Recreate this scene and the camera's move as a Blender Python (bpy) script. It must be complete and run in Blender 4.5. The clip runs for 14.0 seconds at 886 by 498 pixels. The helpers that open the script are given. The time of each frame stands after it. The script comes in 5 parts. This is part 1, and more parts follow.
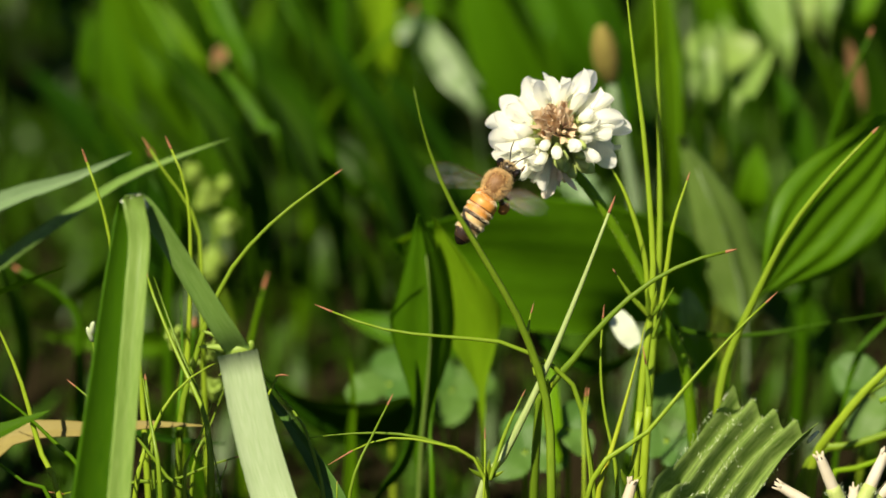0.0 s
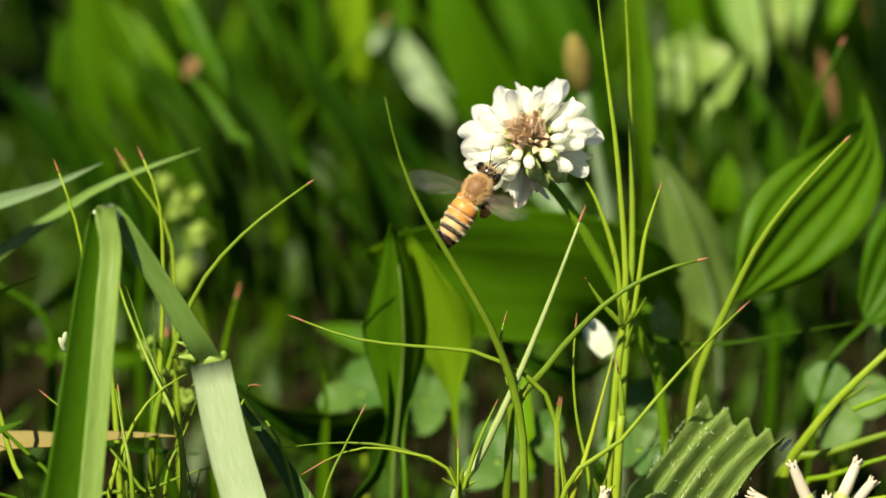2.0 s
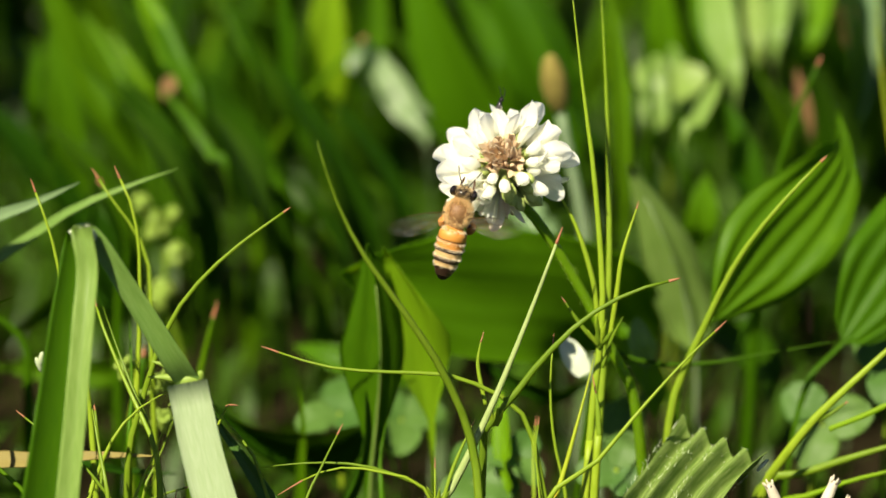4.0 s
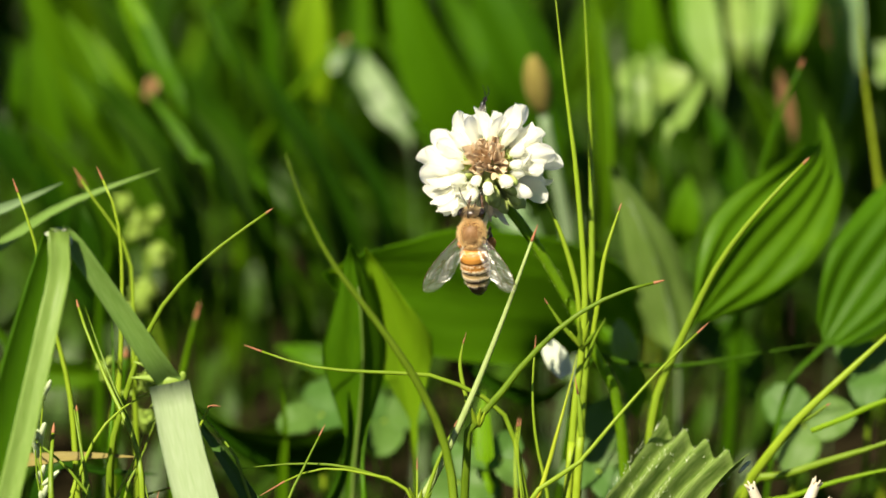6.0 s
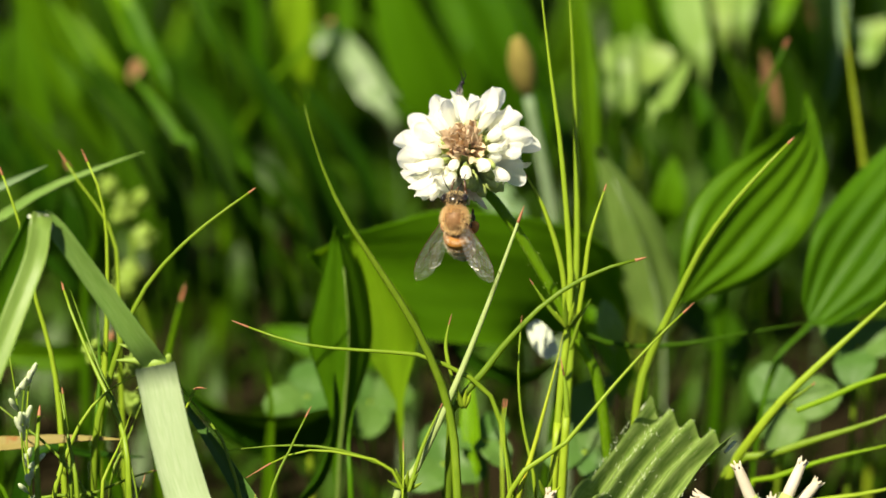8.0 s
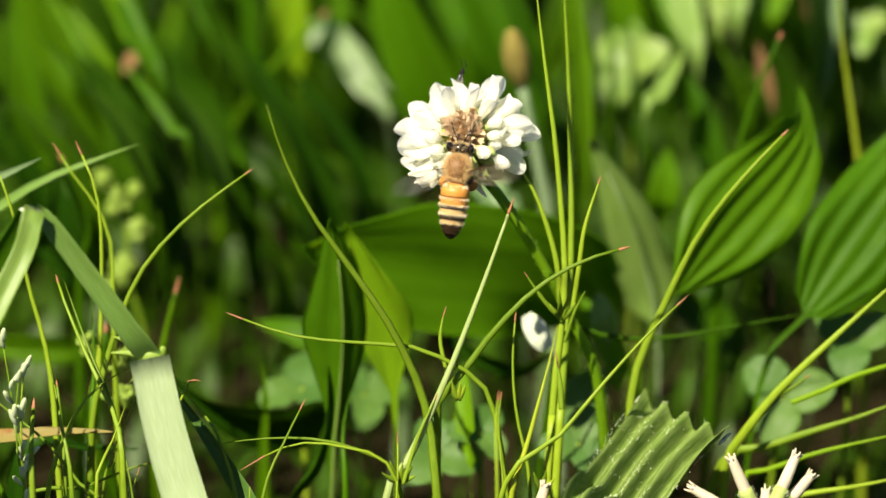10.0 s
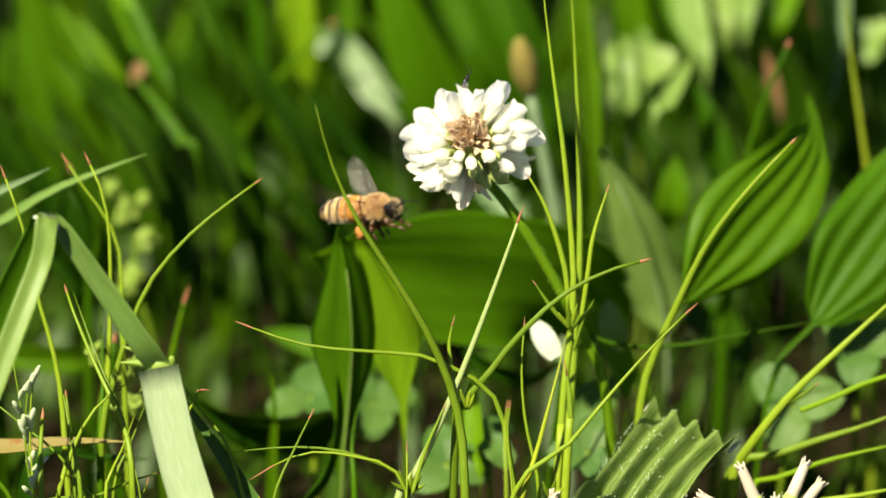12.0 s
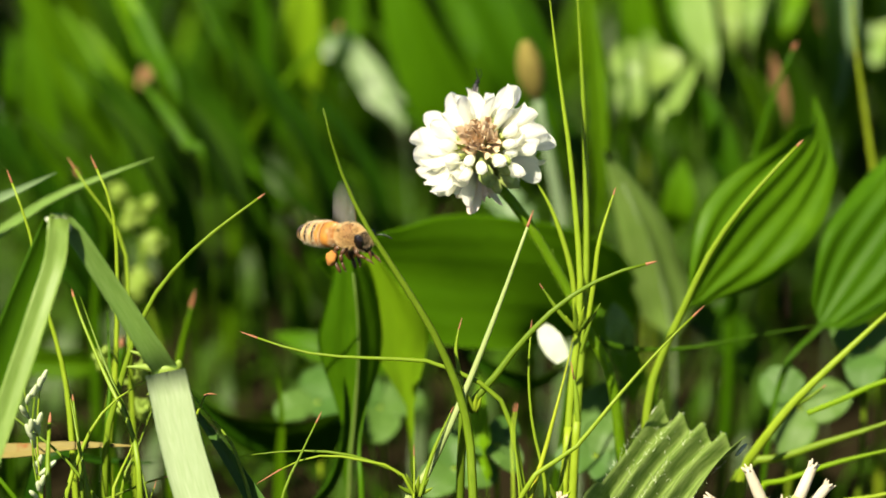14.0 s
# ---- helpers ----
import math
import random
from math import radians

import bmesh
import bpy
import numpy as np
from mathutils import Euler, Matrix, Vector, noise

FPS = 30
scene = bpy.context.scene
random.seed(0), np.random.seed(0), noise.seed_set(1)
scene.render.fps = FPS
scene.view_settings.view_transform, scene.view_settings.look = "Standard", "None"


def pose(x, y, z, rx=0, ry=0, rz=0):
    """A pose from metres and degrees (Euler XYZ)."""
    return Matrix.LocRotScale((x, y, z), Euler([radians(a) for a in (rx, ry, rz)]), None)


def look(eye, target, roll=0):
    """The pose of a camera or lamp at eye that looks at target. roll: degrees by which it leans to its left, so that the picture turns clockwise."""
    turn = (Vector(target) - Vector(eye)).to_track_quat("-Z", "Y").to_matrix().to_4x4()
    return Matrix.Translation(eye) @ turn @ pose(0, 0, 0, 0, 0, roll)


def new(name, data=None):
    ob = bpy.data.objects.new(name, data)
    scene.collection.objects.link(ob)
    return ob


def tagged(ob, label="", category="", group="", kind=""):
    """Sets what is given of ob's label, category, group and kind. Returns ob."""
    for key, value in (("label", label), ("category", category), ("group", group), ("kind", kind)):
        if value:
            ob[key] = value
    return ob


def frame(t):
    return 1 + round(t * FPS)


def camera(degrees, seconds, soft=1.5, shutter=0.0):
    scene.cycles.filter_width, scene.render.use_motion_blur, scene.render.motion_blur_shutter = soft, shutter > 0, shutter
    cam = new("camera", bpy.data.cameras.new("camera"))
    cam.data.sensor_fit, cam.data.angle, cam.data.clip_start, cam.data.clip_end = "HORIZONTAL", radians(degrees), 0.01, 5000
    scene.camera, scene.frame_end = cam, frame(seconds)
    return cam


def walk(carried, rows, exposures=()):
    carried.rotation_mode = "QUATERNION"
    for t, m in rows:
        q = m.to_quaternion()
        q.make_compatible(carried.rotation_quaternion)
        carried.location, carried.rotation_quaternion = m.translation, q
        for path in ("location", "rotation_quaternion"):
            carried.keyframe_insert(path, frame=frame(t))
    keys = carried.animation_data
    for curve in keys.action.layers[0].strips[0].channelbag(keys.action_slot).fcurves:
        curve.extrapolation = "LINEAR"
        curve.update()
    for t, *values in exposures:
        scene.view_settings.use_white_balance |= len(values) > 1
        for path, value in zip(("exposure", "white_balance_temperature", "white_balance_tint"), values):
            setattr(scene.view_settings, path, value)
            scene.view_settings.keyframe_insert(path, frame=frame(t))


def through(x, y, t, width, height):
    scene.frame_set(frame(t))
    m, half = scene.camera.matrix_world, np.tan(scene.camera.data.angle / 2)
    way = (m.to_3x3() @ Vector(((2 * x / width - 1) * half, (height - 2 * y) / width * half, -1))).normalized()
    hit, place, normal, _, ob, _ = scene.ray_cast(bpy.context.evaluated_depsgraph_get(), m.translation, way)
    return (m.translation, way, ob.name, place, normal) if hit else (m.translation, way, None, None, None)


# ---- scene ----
EYE = (-0.01523, -0.40181, 0.24034)
cam = camera(16, 14.0, soft=1.5, shutter=0.5)
cam.data.dof.use_dof = True
cam.data.dof.focus_distance = 0.420
cam.data.dof.aperture_fstop = 11.5
cam.data.dof.aperture_blades = 7
walk(cam, [
    (0, pose(EYE[0], EYE[1], EYE[2], 68.000, -0.000, 0.000)),
    (0.5, pose(EYE[0], EYE[1], EYE[2], 68.032, 0.022, -0.130)),
    (1, pose(EYE[0], EYE[1], EYE[2], 68.045, -0.034, -0.247)),
    (1.5, pose(EYE[0], EYE[1], EYE[2], 68.075, -0.045, -0.360)),
    (2, pose(EYE[0], EYE[1], EYE[2], 68.174, -0.060, -0.514)),
    (2.5, pose(EYE[0], EYE[1], EYE[2], 68.275, -0.036, -0.692)),
    (3, pose(EYE[0], EYE[1], EYE[2], 68.370, -0.140, -0.753)),
    (5.5, pose(EYE[0], EYE[1], EYE[2], 68.653, -0.337, -1.126)),
    (6, pose(EYE[0], EYE[1], EYE[2], 68.558, -0.436, -1.156)),
    (6.5, pose(EYE[0], EYE[1], EYE[2], 68.454, -0.371, -1.252)),
    (7, pose(EYE[0], EYE[1], EYE[2], 68.349, -0.333, -1.347)),
    (7.5, pose(EYE[0], EYE[1], EYE[2], 68.254, -0.278, -1.427)),
    (8, pose(EYE[0], EYE[1], EYE[2], 68.218, -0.317, -1.490)),
    (10.5, pose(EYE[0], EYE[1], EYE[2], 68.070, -0.339, -1.596)),
    (11, pose(EYE[0], EYE[1], EYE[2], 68.119, -0.322, -1.570)),
    (11.5, pose(EYE[0], EYE[1], EYE[2], 68.191, -0.169, -1.563)),
    (12, pose(EYE[0], EYE[1], EYE[2], 68.242, -0.132, -1.507)),
    (12.5, pose(EYE[0], EYE[1], EYE[2], 68.300, -0.025, -1.513)),
    (13, pose(EYE[0], EYE[1], EYE[2], 68.370, -0.033, -1.487)),
    (13.5, pose(EYE[0], EYE[1], EYE[2], 68.358, -0.002, -1.482)),
    (14, pose(EYE[0], EYE[1], EYE[2], 68.304, 0.053, -1.451)),
], exposures=[(0.0, 0.88, 6950, 13), (1.5, 0.95, 6950, 13), (3.0, 1.04, 6950, 13), (6.5, 1.12, 6950, 13), (10.5, 1.16, 6950, 13), (14.0, 1.24, 6950, 13)])

# ---- daylight ----
SUN = Vector((-0.38, -0.49, 0.785)).normalized()
world = bpy.data.worlds.new("sky")
scene.world = world
world.use_nodes = True
wn = world.node_tree.nodes
sky = wn.new("ShaderNodeTexSky")
sky.sky_type = "NISHITA"
sky.sun_disc = False
sky.sun_elevation = math.asin(SUN.z)
sky.sun_rotation = math.atan2(SUN.x, SUN.y)
sky.air_density, sky.dust_density = 0.55, 0.3
wn["Background"].inputs["Strength"].default_value = 0.05
world.node_tree.links.new(sky.outputs[0], wn["Background"].inputs["Color"])
sun = new("sun", bpy.data.lights.new("sun", "SUN"))
sun.data.energy = 5.0
sun.data.angle = radians(0.5)
sun.data.color = (1.0, 0.95, 0.76)
sun.matrix_world = look(SUN * 5, (0, 0, 0))


# ---- materials ----
class Nodes:
    """A small wrapper that adds nodes and links to one material."""

    def __init__(self, name):
        self.mat = bpy.data.materials.new(name)
        self.mat.use_nodes = True
        self.tree = self.mat.node_tree
        self.bsdf = self.tree.nodes["Principled BSDF"]
        self.out = self.tree.nodes["Material Output"]

    def add(self, kind, **inputs):
        node = self.tree.nodes.new(kind)
        for key, value in inputs.items():
            socket = node.inputs[key.replace("_", " ")]
            if isinstance(value, bpy.types.NodeSocket):
                self.link(value, socket)
            else:
                socket.default_value = value
        return node

    def link(self, a, b):
        self.tree.links.new(a, b)

    def coords(self, kind, scale):
        tc = self.tree.nodes.new("ShaderNodeTexCoord")
        mp = self.tree.nodes.new("ShaderNodeMapping")
        mp.inputs["Scale"].default_value = scale
        self.link(tc.outputs[kind], mp.inputs["Vector"])
        return mp.outputs["Vector"]

    def noise(self, vec, scale, detail=3.0, rough=0.55):
        n = self.add("ShaderNodeTexNoise", Vector=vec, Scale=scale, Detail=detail, Roughness=rough)
        return n.outputs["Fac"]

    def ramp(self, fac, *stops):
        n = self.tree.nodes.new("ShaderNodeValToRGB")
        while len(n.color_ramp.elements) < len(stops):
            n.color_ramp.elements.new(0.5)
        for e, (p, c) in zip(n.color_ramp.elements, stops):
            e.position, e.color = p, (*c, 1)
        self.link(fac, n.inputs["Fac"])
        return n.outputs["Color"]

    def mix(self, fac, a, b, blend="MIX"):
        n = self.tree.nodes.new("ShaderNodeMix")
        n.data_type, n.blend_type = "RGBA", blend
        for i, v in ((0, fac), (6, a), (7, b)):
            if isinstance(v, bpy.types.NodeSocket):
                self.link(v, n.inputs[i])
            else:
                n.inputs[i].default_value = v if i == 0 else (*v, 1)
        return n.outputs[2]

    def value(self, fac, lo, hi):
        n = self.add("ShaderNodeMapRange", Value=fac)
        n.inputs["To Min"].default_value, n.inputs["To Max"].default_value = lo, hi
        return n.outputs["Result"]

    def bump(self, height, strength, distance):
        n = self.add("ShaderNodeBump", Height=height, Strength=strength, Distance=distance)
        self.link(n.outputs["Normal"], self.bsdf.inputs["Normal"])
        return n.outputs["Normal"]


def plant(name, dark, light, glow, through=0.45, rough=0.45, streak=6.0, spots=None, vary=0.35, coat=0.0, gloss=0.24):
    """Living leaf: two greens mixed by streaks and blotches, with light passing through the blade."""
    n = Nodes(name)
    uv = n.coords("UV", (streak, 0.06 * streak, 1))
    broad = n.coords("Object", (90, 90, 90))
    fine = n.noise(uv, 1.0, 2.0)
    blotch = n.noise(broad, 1.0, 4.0)
    info = n.tree.nodes.new("ShaderNodeObjectInfo")
    base = n.mix(n.value(fine, -0.7, 1.7), dark, light)
    base = n.mix(n.value(blotch, -0.3, 0.7), base, dark)
    hsv = n.add("ShaderNodeHueSaturation", Color=base)
    n.link(n.value(info.outputs["Random"], 1 - vary, 1 + vary), hsv.inputs["Value"])
    n.link(n.value(info.outputs["Random"], 0.515, 0.49), hsv.inputs["Hue"])
    col = hsv.outputs["Color"]
    if spots:
        mask = n.ramp(n.noise(n.coords("Object", (260, 260, 260)), 1.0, 5.0), (0.62, (0, 0, 0)), (0.7, (1, 1, 1)))
        col = n.mix(mask, col, spots)
    n.link(col, n.bsdf.inputs["Base Color"])
    n.bsdf.inputs["Roughness"].default_value = rough
    n.bsdf.inputs["Specular IOR Level"].default_value = gloss
    n.bsdf.inputs["Coat Weight"].default_value = coat
    nor = n.bump(fine, 0.35, 0.0001)
    tcol = n.mix(n.value(fine, 0.0, 0.55), glow, dark)
    tr = n.add("ShaderNodeBsdfTranslucent", Color=tcol, Normal=nor)
    ms = n.add("ShaderNodeMixShader", Fac=through)
    n.link(n.bsdf.outputs[0], ms.inputs[1])
    n.link(tr.outputs[0], ms.inputs[2])
    n.link(ms.outputs[0], n.out.inputs["Surface"])
    return n.mat


def solid(name, a, b, rough=0.6, scale=400.0, bump=0.3, through=0.0, glow=(1, 1, 1), spec=0.4):
    """Opaque or slightly translucent matter with mottled colour and fine relief."""
    n = Nodes(name)
    vec = n.coords("Object", (scale, scale, scale))
    f1, f2 = n.noise(vec, 1.0, 4.0), n.noise(vec, 0.23, 2.0)
    col = n.mix(n.value(f1, -0.2, 1.2), a, b)
    col = n.mix(n.value(f2, 0.0, 0.5), col, a)
    n.link(col, n.bsdf.inputs["Base Color"])
    n.bsdf.inputs["Roughness"].default_value = rough
    n.bsdf.inputs["Specular IOR Level"].default_value = spec
    nor = n.bump(f1, bump, 0.0001)
    if through:
        tr = n.add("ShaderNodeBsdfTranslucent", Color=(*glow, 1), Normal=nor)
        ms = n.add("ShaderNodeMixShader", Fac=through)
        n.link(n.bsdf.outputs[0], ms.inputs[1])
        n.link(tr.outputs[0], ms.inputs[2])
        n.link(ms.outputs[0], n.out.inputs["Surface"])
    return n.mat


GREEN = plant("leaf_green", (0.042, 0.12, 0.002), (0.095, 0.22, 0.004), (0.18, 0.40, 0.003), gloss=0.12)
# Darkened copy of the leaf green; shade among the leaves is put into its colour.
SHADED_GREEN = plant("leaf_green_shaded", (0.014, 0.045, 0.001), (0.030, 0.085, 0.002), (0.07, 0.20, 0.001), 0.12, 0.5, gloss=0.07)
# Brighter copy of the leaf green; light on and through leaves is put in.
LIT_GREEN = plant("leaf_green_lit", (0.08, 0.19, 0.003), (0.14, 0.31, 0.006), (0.29, 0.54, 0.004), 0.5, gloss=0.12)
FRESH = plant("leaf_fresh", (0.15, 0.28, 0.006), (0.25, 0.42, 0.012), (0.46, 0.70, 0.008), 0.5)
RUSH = plant("grass_stalk", (0.15, 0.25, 0.010), (0.27, 0.38, 0.03), (0.44, 0.56, 0.01), 0.3, 0.4, 9.0)
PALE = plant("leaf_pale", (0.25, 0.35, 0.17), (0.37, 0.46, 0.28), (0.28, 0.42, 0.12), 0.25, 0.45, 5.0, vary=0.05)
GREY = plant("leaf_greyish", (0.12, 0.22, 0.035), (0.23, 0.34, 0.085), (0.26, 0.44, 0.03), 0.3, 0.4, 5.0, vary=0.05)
# Second darkened green for gaps and undergrowth, shade again part of the colour.
SHADE = plant("leaf_dark_shaded", (0.018, 0.052, 0.001), (0.04, 0.10, 0.003), (0.09, 0.22, 0.002), 0.3)
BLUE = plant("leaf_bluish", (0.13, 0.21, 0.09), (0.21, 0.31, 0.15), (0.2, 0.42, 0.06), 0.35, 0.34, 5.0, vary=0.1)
RIBBED = plant("leaf_ribbed", (0.09, 0.16, 0.02), (0.25, 0.33, 0.09), (0.2, 0.36, 0.015), 0.2, 0.75, 5.0, vary=0.05)
CLOVER = plant("leaf_clover", (0.06, 0.14, 0.020), (0.11, 0.21, 0.045), (0.12, 0.29, 0.012), 0.35, 0.5, 5.0, vary=0.15)
STRAW = plant("dry_blade", (0.25, 0.2, 0.06), (0.4, 0.32, 0.10), (0.4, 0.3, 0.06), 0.35, 0.6, 6.0, spots=(0.3, 0.09, 0.02))
BLEACHED = plant("grass_bleached", (0.26, 0.36, 0.10), (0.44, 0.52, 0.22), (0.5, 0.56, 0.08), 0.25, 0.4, 9.0, vary=0.05)
SPOTTED = plant("grass_spotted", (0.19, 0.28, 0.010), (0.36, 0.42, 0.03), (0.44, 0.56, 0.01), 0.3, 0.4, 9.0, spots=(0.5, 0.19, 0.02))
REDTIP = solid("red_tip", (0.30, 0.10, 0.04), (0.46, 0.24, 0.12), 0.6, 900, 0.3, 0.2, (0.5, 0.15, 0.05))
PETAL = solid("petal_white", (0.90, 0.89, 0.82), (0.95, 0.95, 0.90), 0.6, 700, 0.12, 0.68, (1.0, 1.0, 0.92), 0.2)
FADED = solid("petal_faded", (0.50, 0.56, 0.42), (0.66, 0.70, 0.58), 0.6, 300, 0.3, 0.3, (0.7, 0.75, 0.55), 0.3)
CREAM = solid("bloom_cream", (0.50, 0.42, 0.28), (0.82, 0.78, 0.66), 0.6, 420, 0.4, 0.3, (0.8, 0.74, 0.55), 0.3)
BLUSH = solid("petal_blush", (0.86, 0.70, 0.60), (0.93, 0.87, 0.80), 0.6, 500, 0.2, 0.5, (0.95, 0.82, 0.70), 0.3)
CALYX = solid("calyx_green", (0.34, 0.44, 0.10), (0.54, 0.60, 0.24), 0.55, 900, 0.3, 0.3, (0.5, 0.62, 0.15))
BUD = solid("bud_green", (0.18, 0.30, 0.03), (0.34, 0.45, 0.09), 0.55, 900, 0.3, 0.3, (0.5, 0.62, 0.15))
WITHER = solid("withered_brown", (0.50, 0.34, 0.18), (0.86, 0.74, 0.56), 0.7, 800, 0.5, 0.2, (0.5, 0.3, 0.15))
# Near black, because the shade under the plants is put into the soil colour.
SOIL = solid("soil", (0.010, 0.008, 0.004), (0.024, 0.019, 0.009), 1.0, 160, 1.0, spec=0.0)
DEADLEAF = solid("dead_leaf", (0.14, 0.07, 0.025), (0.28, 0.16, 0.07), 0.8, 120, 0.5, 0.2, (0.4, 0.2, 0.1))
OLIVE = solid("olive_brown", (0.11, 0.085, 0.012), (0.24, 0.20, 0.04), 0.8, 500, 0.5)
SEED = solid("seed_husk", (0.50, 0.60, 0.34), (0.76, 0.82, 0.60), 0.5, 900, 0.4, 0.3, (0.5, 0.6, 0.25))


# ---- building tools (plant shapes are drawn in millimetres) ----
MM = 0.001


def part(name, bm, material, parent, label="", kind=""):
    """Links a bmesh as one mesh object under a thing or a part."""
    me = bpy.data.meshes.new(name)
    bm.to_mesh(me)
    bm.free()
    for m in (material if isinstance(material, (list, tuple)) else (material,)):
        me.materials.append(m)
    me.polygons.foreach_set("use_smooth", [True] * len(me.polygons))
    ob = new(name, me)
    if parent:
        ob.parent = parent
    return tagged(ob, label, kind=kind)


def thing(name, at, label, category, group="", kind=""):
    """An empty at the base of a thing, at a spot in millimetres."""
    ob = new(name)
    ob.empty_display_size = 0.002
    ob.location = Vector(at) * MM
    return tagged(ob, label, category, group, kind)


def spline(points, steps):
    """Evenly spaced points on a smooth curve through the given ones."""
    p = [Vector(q) for q in points]
    p = [2 * p[0] - p[1], *p, 2 * p[-1] - p[-2]]
    dense = []
    for i in range(1, len(p) - 2):
        a, b, c, d = p[i - 1:i + 3]
        for k in range(16):
            t = k / 16
            dense.append(0.5 * (2 * b + (c - a) * t + (2 * a - 5 * b + 4 * c - d) * t * t + (3 * b - a - 3 * c + d) * t ** 3))
    dense.append(p[-2])
    run = [0.0]
    for a, b in zip(dense, dense[1:]):
        run.append(run[-1] + (b - a).length)
    out, j = [], 0
    for i in range(steps + 1):
        s = run[-1] * i / steps
        while j < len(run) - 2 and run[j + 1] < s:
            j += 1
        k = (s - run[j]) / max(run[j + 1] - run[j], 1e-9)
        out.append(dense[j].lerp(dense[j + 1], min(1, k)))
    return out, run[-1]


def frames(path, hint):
    """For each point of a path: the way along it, across it and out of its face; hint is the face's direction."""
    out = []
    for i, p in enumerate(path):
        along = (path[min(i + 1, len(path) - 1)] - path[max(i - 1, 0)]).normalized()
        face = Vector(hint) - along * along.dot(Vector(hint))
        if face.length < 1e-4:
            face = along.orthogonal()
        face.normalize()
        out.append((along, face.cross(along).normalized(), face))
    return out


def tube(bm, points, radii, sides=6, steps=14, flat=1.0, hint=(0, -1, 0.3), cap=True):
    """A round or flattened rod along a curve; radii are spread evenly along it."""
    path, length = spline(points, steps)
    uvl = bm.loops.layers.uv.verify()
    rings = []
    for i, (p, (al, ac, fa)) in enumerate(zip(path, frames(path, hint))):
        s = i / steps * (len(radii) - 1)
        k = min(int(s), len(radii) - 2)
        r = radii[k] + (radii[k + 1] - radii[k]) * (s - k)
        rings.append([bm.verts.new((p + ac * (r * math.cos(2 * math.pi * j / sides)) + fa * (r * flat * math.sin(2 * math.pi * j / sides))) * MM) for j in range(sides)])
    for i in range(steps):
        for j in range(sides):
            fc = bm.faces.new((rings[i][j], rings[i][(j + 1) % sides], rings[i + 1][(j + 1) % sides], rings[i + 1][j]))
            for loop, (du, dv) in zip(fc.loops, ((0, 0), (1, 0), (1, 1), (0, 1))):
                loop[uvl].uv = ((j + du) * 0.5, (i + dv) * length / steps)
    if cap:
        bm.faces.new(list(reversed(rings[0])))
        bm.faces.new(rings[-1])
    return path


def sheet(bm, points, width, hint, profile, steps=20, across=6, fold=0.25, ribs=0, ribdepth=0.0, wave=0.0, twist=0.0, seed=0.0, thick=0.0):
    """A leaf blade along a curve: profile(u) gives its half width from base to tip, fold lifts its edges, ribs run along it."""
    path, length = spline(points, steps)
    fr = frames(path, hint)
    uvl = bm.loops.layers.uv.verify()

    def grid(lift):
        rows = []
        for i, (p, (al, ac, fa)) in enumerate(zip(path, fr)):
            u = i / steps
            w = width * 0.5 * profile(u)
            turn = Matrix.Rotation(twist * u, 3, al)
            a2, f2 = turn @ ac, turn @ fa
            row = []
            for j in range(across + 1):
                v = 2 * j / across - 1
                h = fold * w * abs(v) + ribdepth * math.cos(math.pi * ribs * v) * profile(u) + wave * w * math.sin(u * 17 + seed + 2 * v) * v * v + lift
                row.append(bm.verts.new((p + a2 * (w * v * (1 - 0.12 * fold * abs(v))) + f2 * h) * MM))
            rows.append(row)
        return rows

    def skin(rows, flip):
        for i in range(steps):
            for j in range(across):
                q = [rows[i][j], rows[i][j + 1], rows[i + 1][j + 1], rows[i + 1][j]]
                c = [(j, i), (j + 1, i), (j + 1, i + 1), (j, i + 1)]
                if flip:
                    q.reverse(), c.reverse()
                fc = bm.faces.new(q)
                for loop, (x, y) in zip(fc.loops, c):
                    loop[uvl].uv = ((x / across - 0.5) * width + seed, y / steps * length)

    top = grid(0.0)
    skin(top, False)
    if thick:
        low = grid(-thick)
        skin(low, True)
        for i in range(steps):
            for side in (0, across):
                bm.faces.new((top[i][side], top[i + 1][side], low[i + 1][side], low[i][side]))
        for j in range(across):
            bm.faces.new((top[0][j], top[0][j + 1], low[0][j + 1], low[0][j]))
            bm.faces.new((top[-1][j], low[-1][j], low[-1][j + 1], top[-1][j + 1]))
    return path


def lance(u):
    """A long pointed leaf, widest below its middle."""
    return max(0.02, math.sin(math.pi * min(1, 0.06 + 0.94 * u) ** 0.75) ** 0.85)


def ribbon(u):
    """A grass blade of even width that narrows to its tip."""
    return max(0.03, min(1.0, 0.75 + u) * min(1.0, (1 - u) * 2.6) ** 0.8)


def blob(bm, at, radii, seg=12, rings=8, turn=None):
    """A rounded body with three radii."""
    m = Matrix.Translation(Vector(at) * MM) @ (turn.to_4x4() if turn else Matrix()) @ Matrix.Diagonal((*(Vector(radii) * MM), 1))
    bmesh.ops.create_uvsphere(bm, u_segments=seg, v_segments=rings, radius=1, matrix=m)


def rooted(points):
    """Carries a stalk on from its lowest given point into the ground."""
    x, y, z = points[0]
    dx, dy = x - points[1][0], y - points[1][1]
    n = math.hypot(dx, dy) + 1e-6
    k = min(1.0, 8.0 / n)
    return [(x + dx * k, y + dy * k, -1.5), (x + dx * k * 0.5, y + dy * k * 0.5, z * 0.45), *points] if z > 4 else points


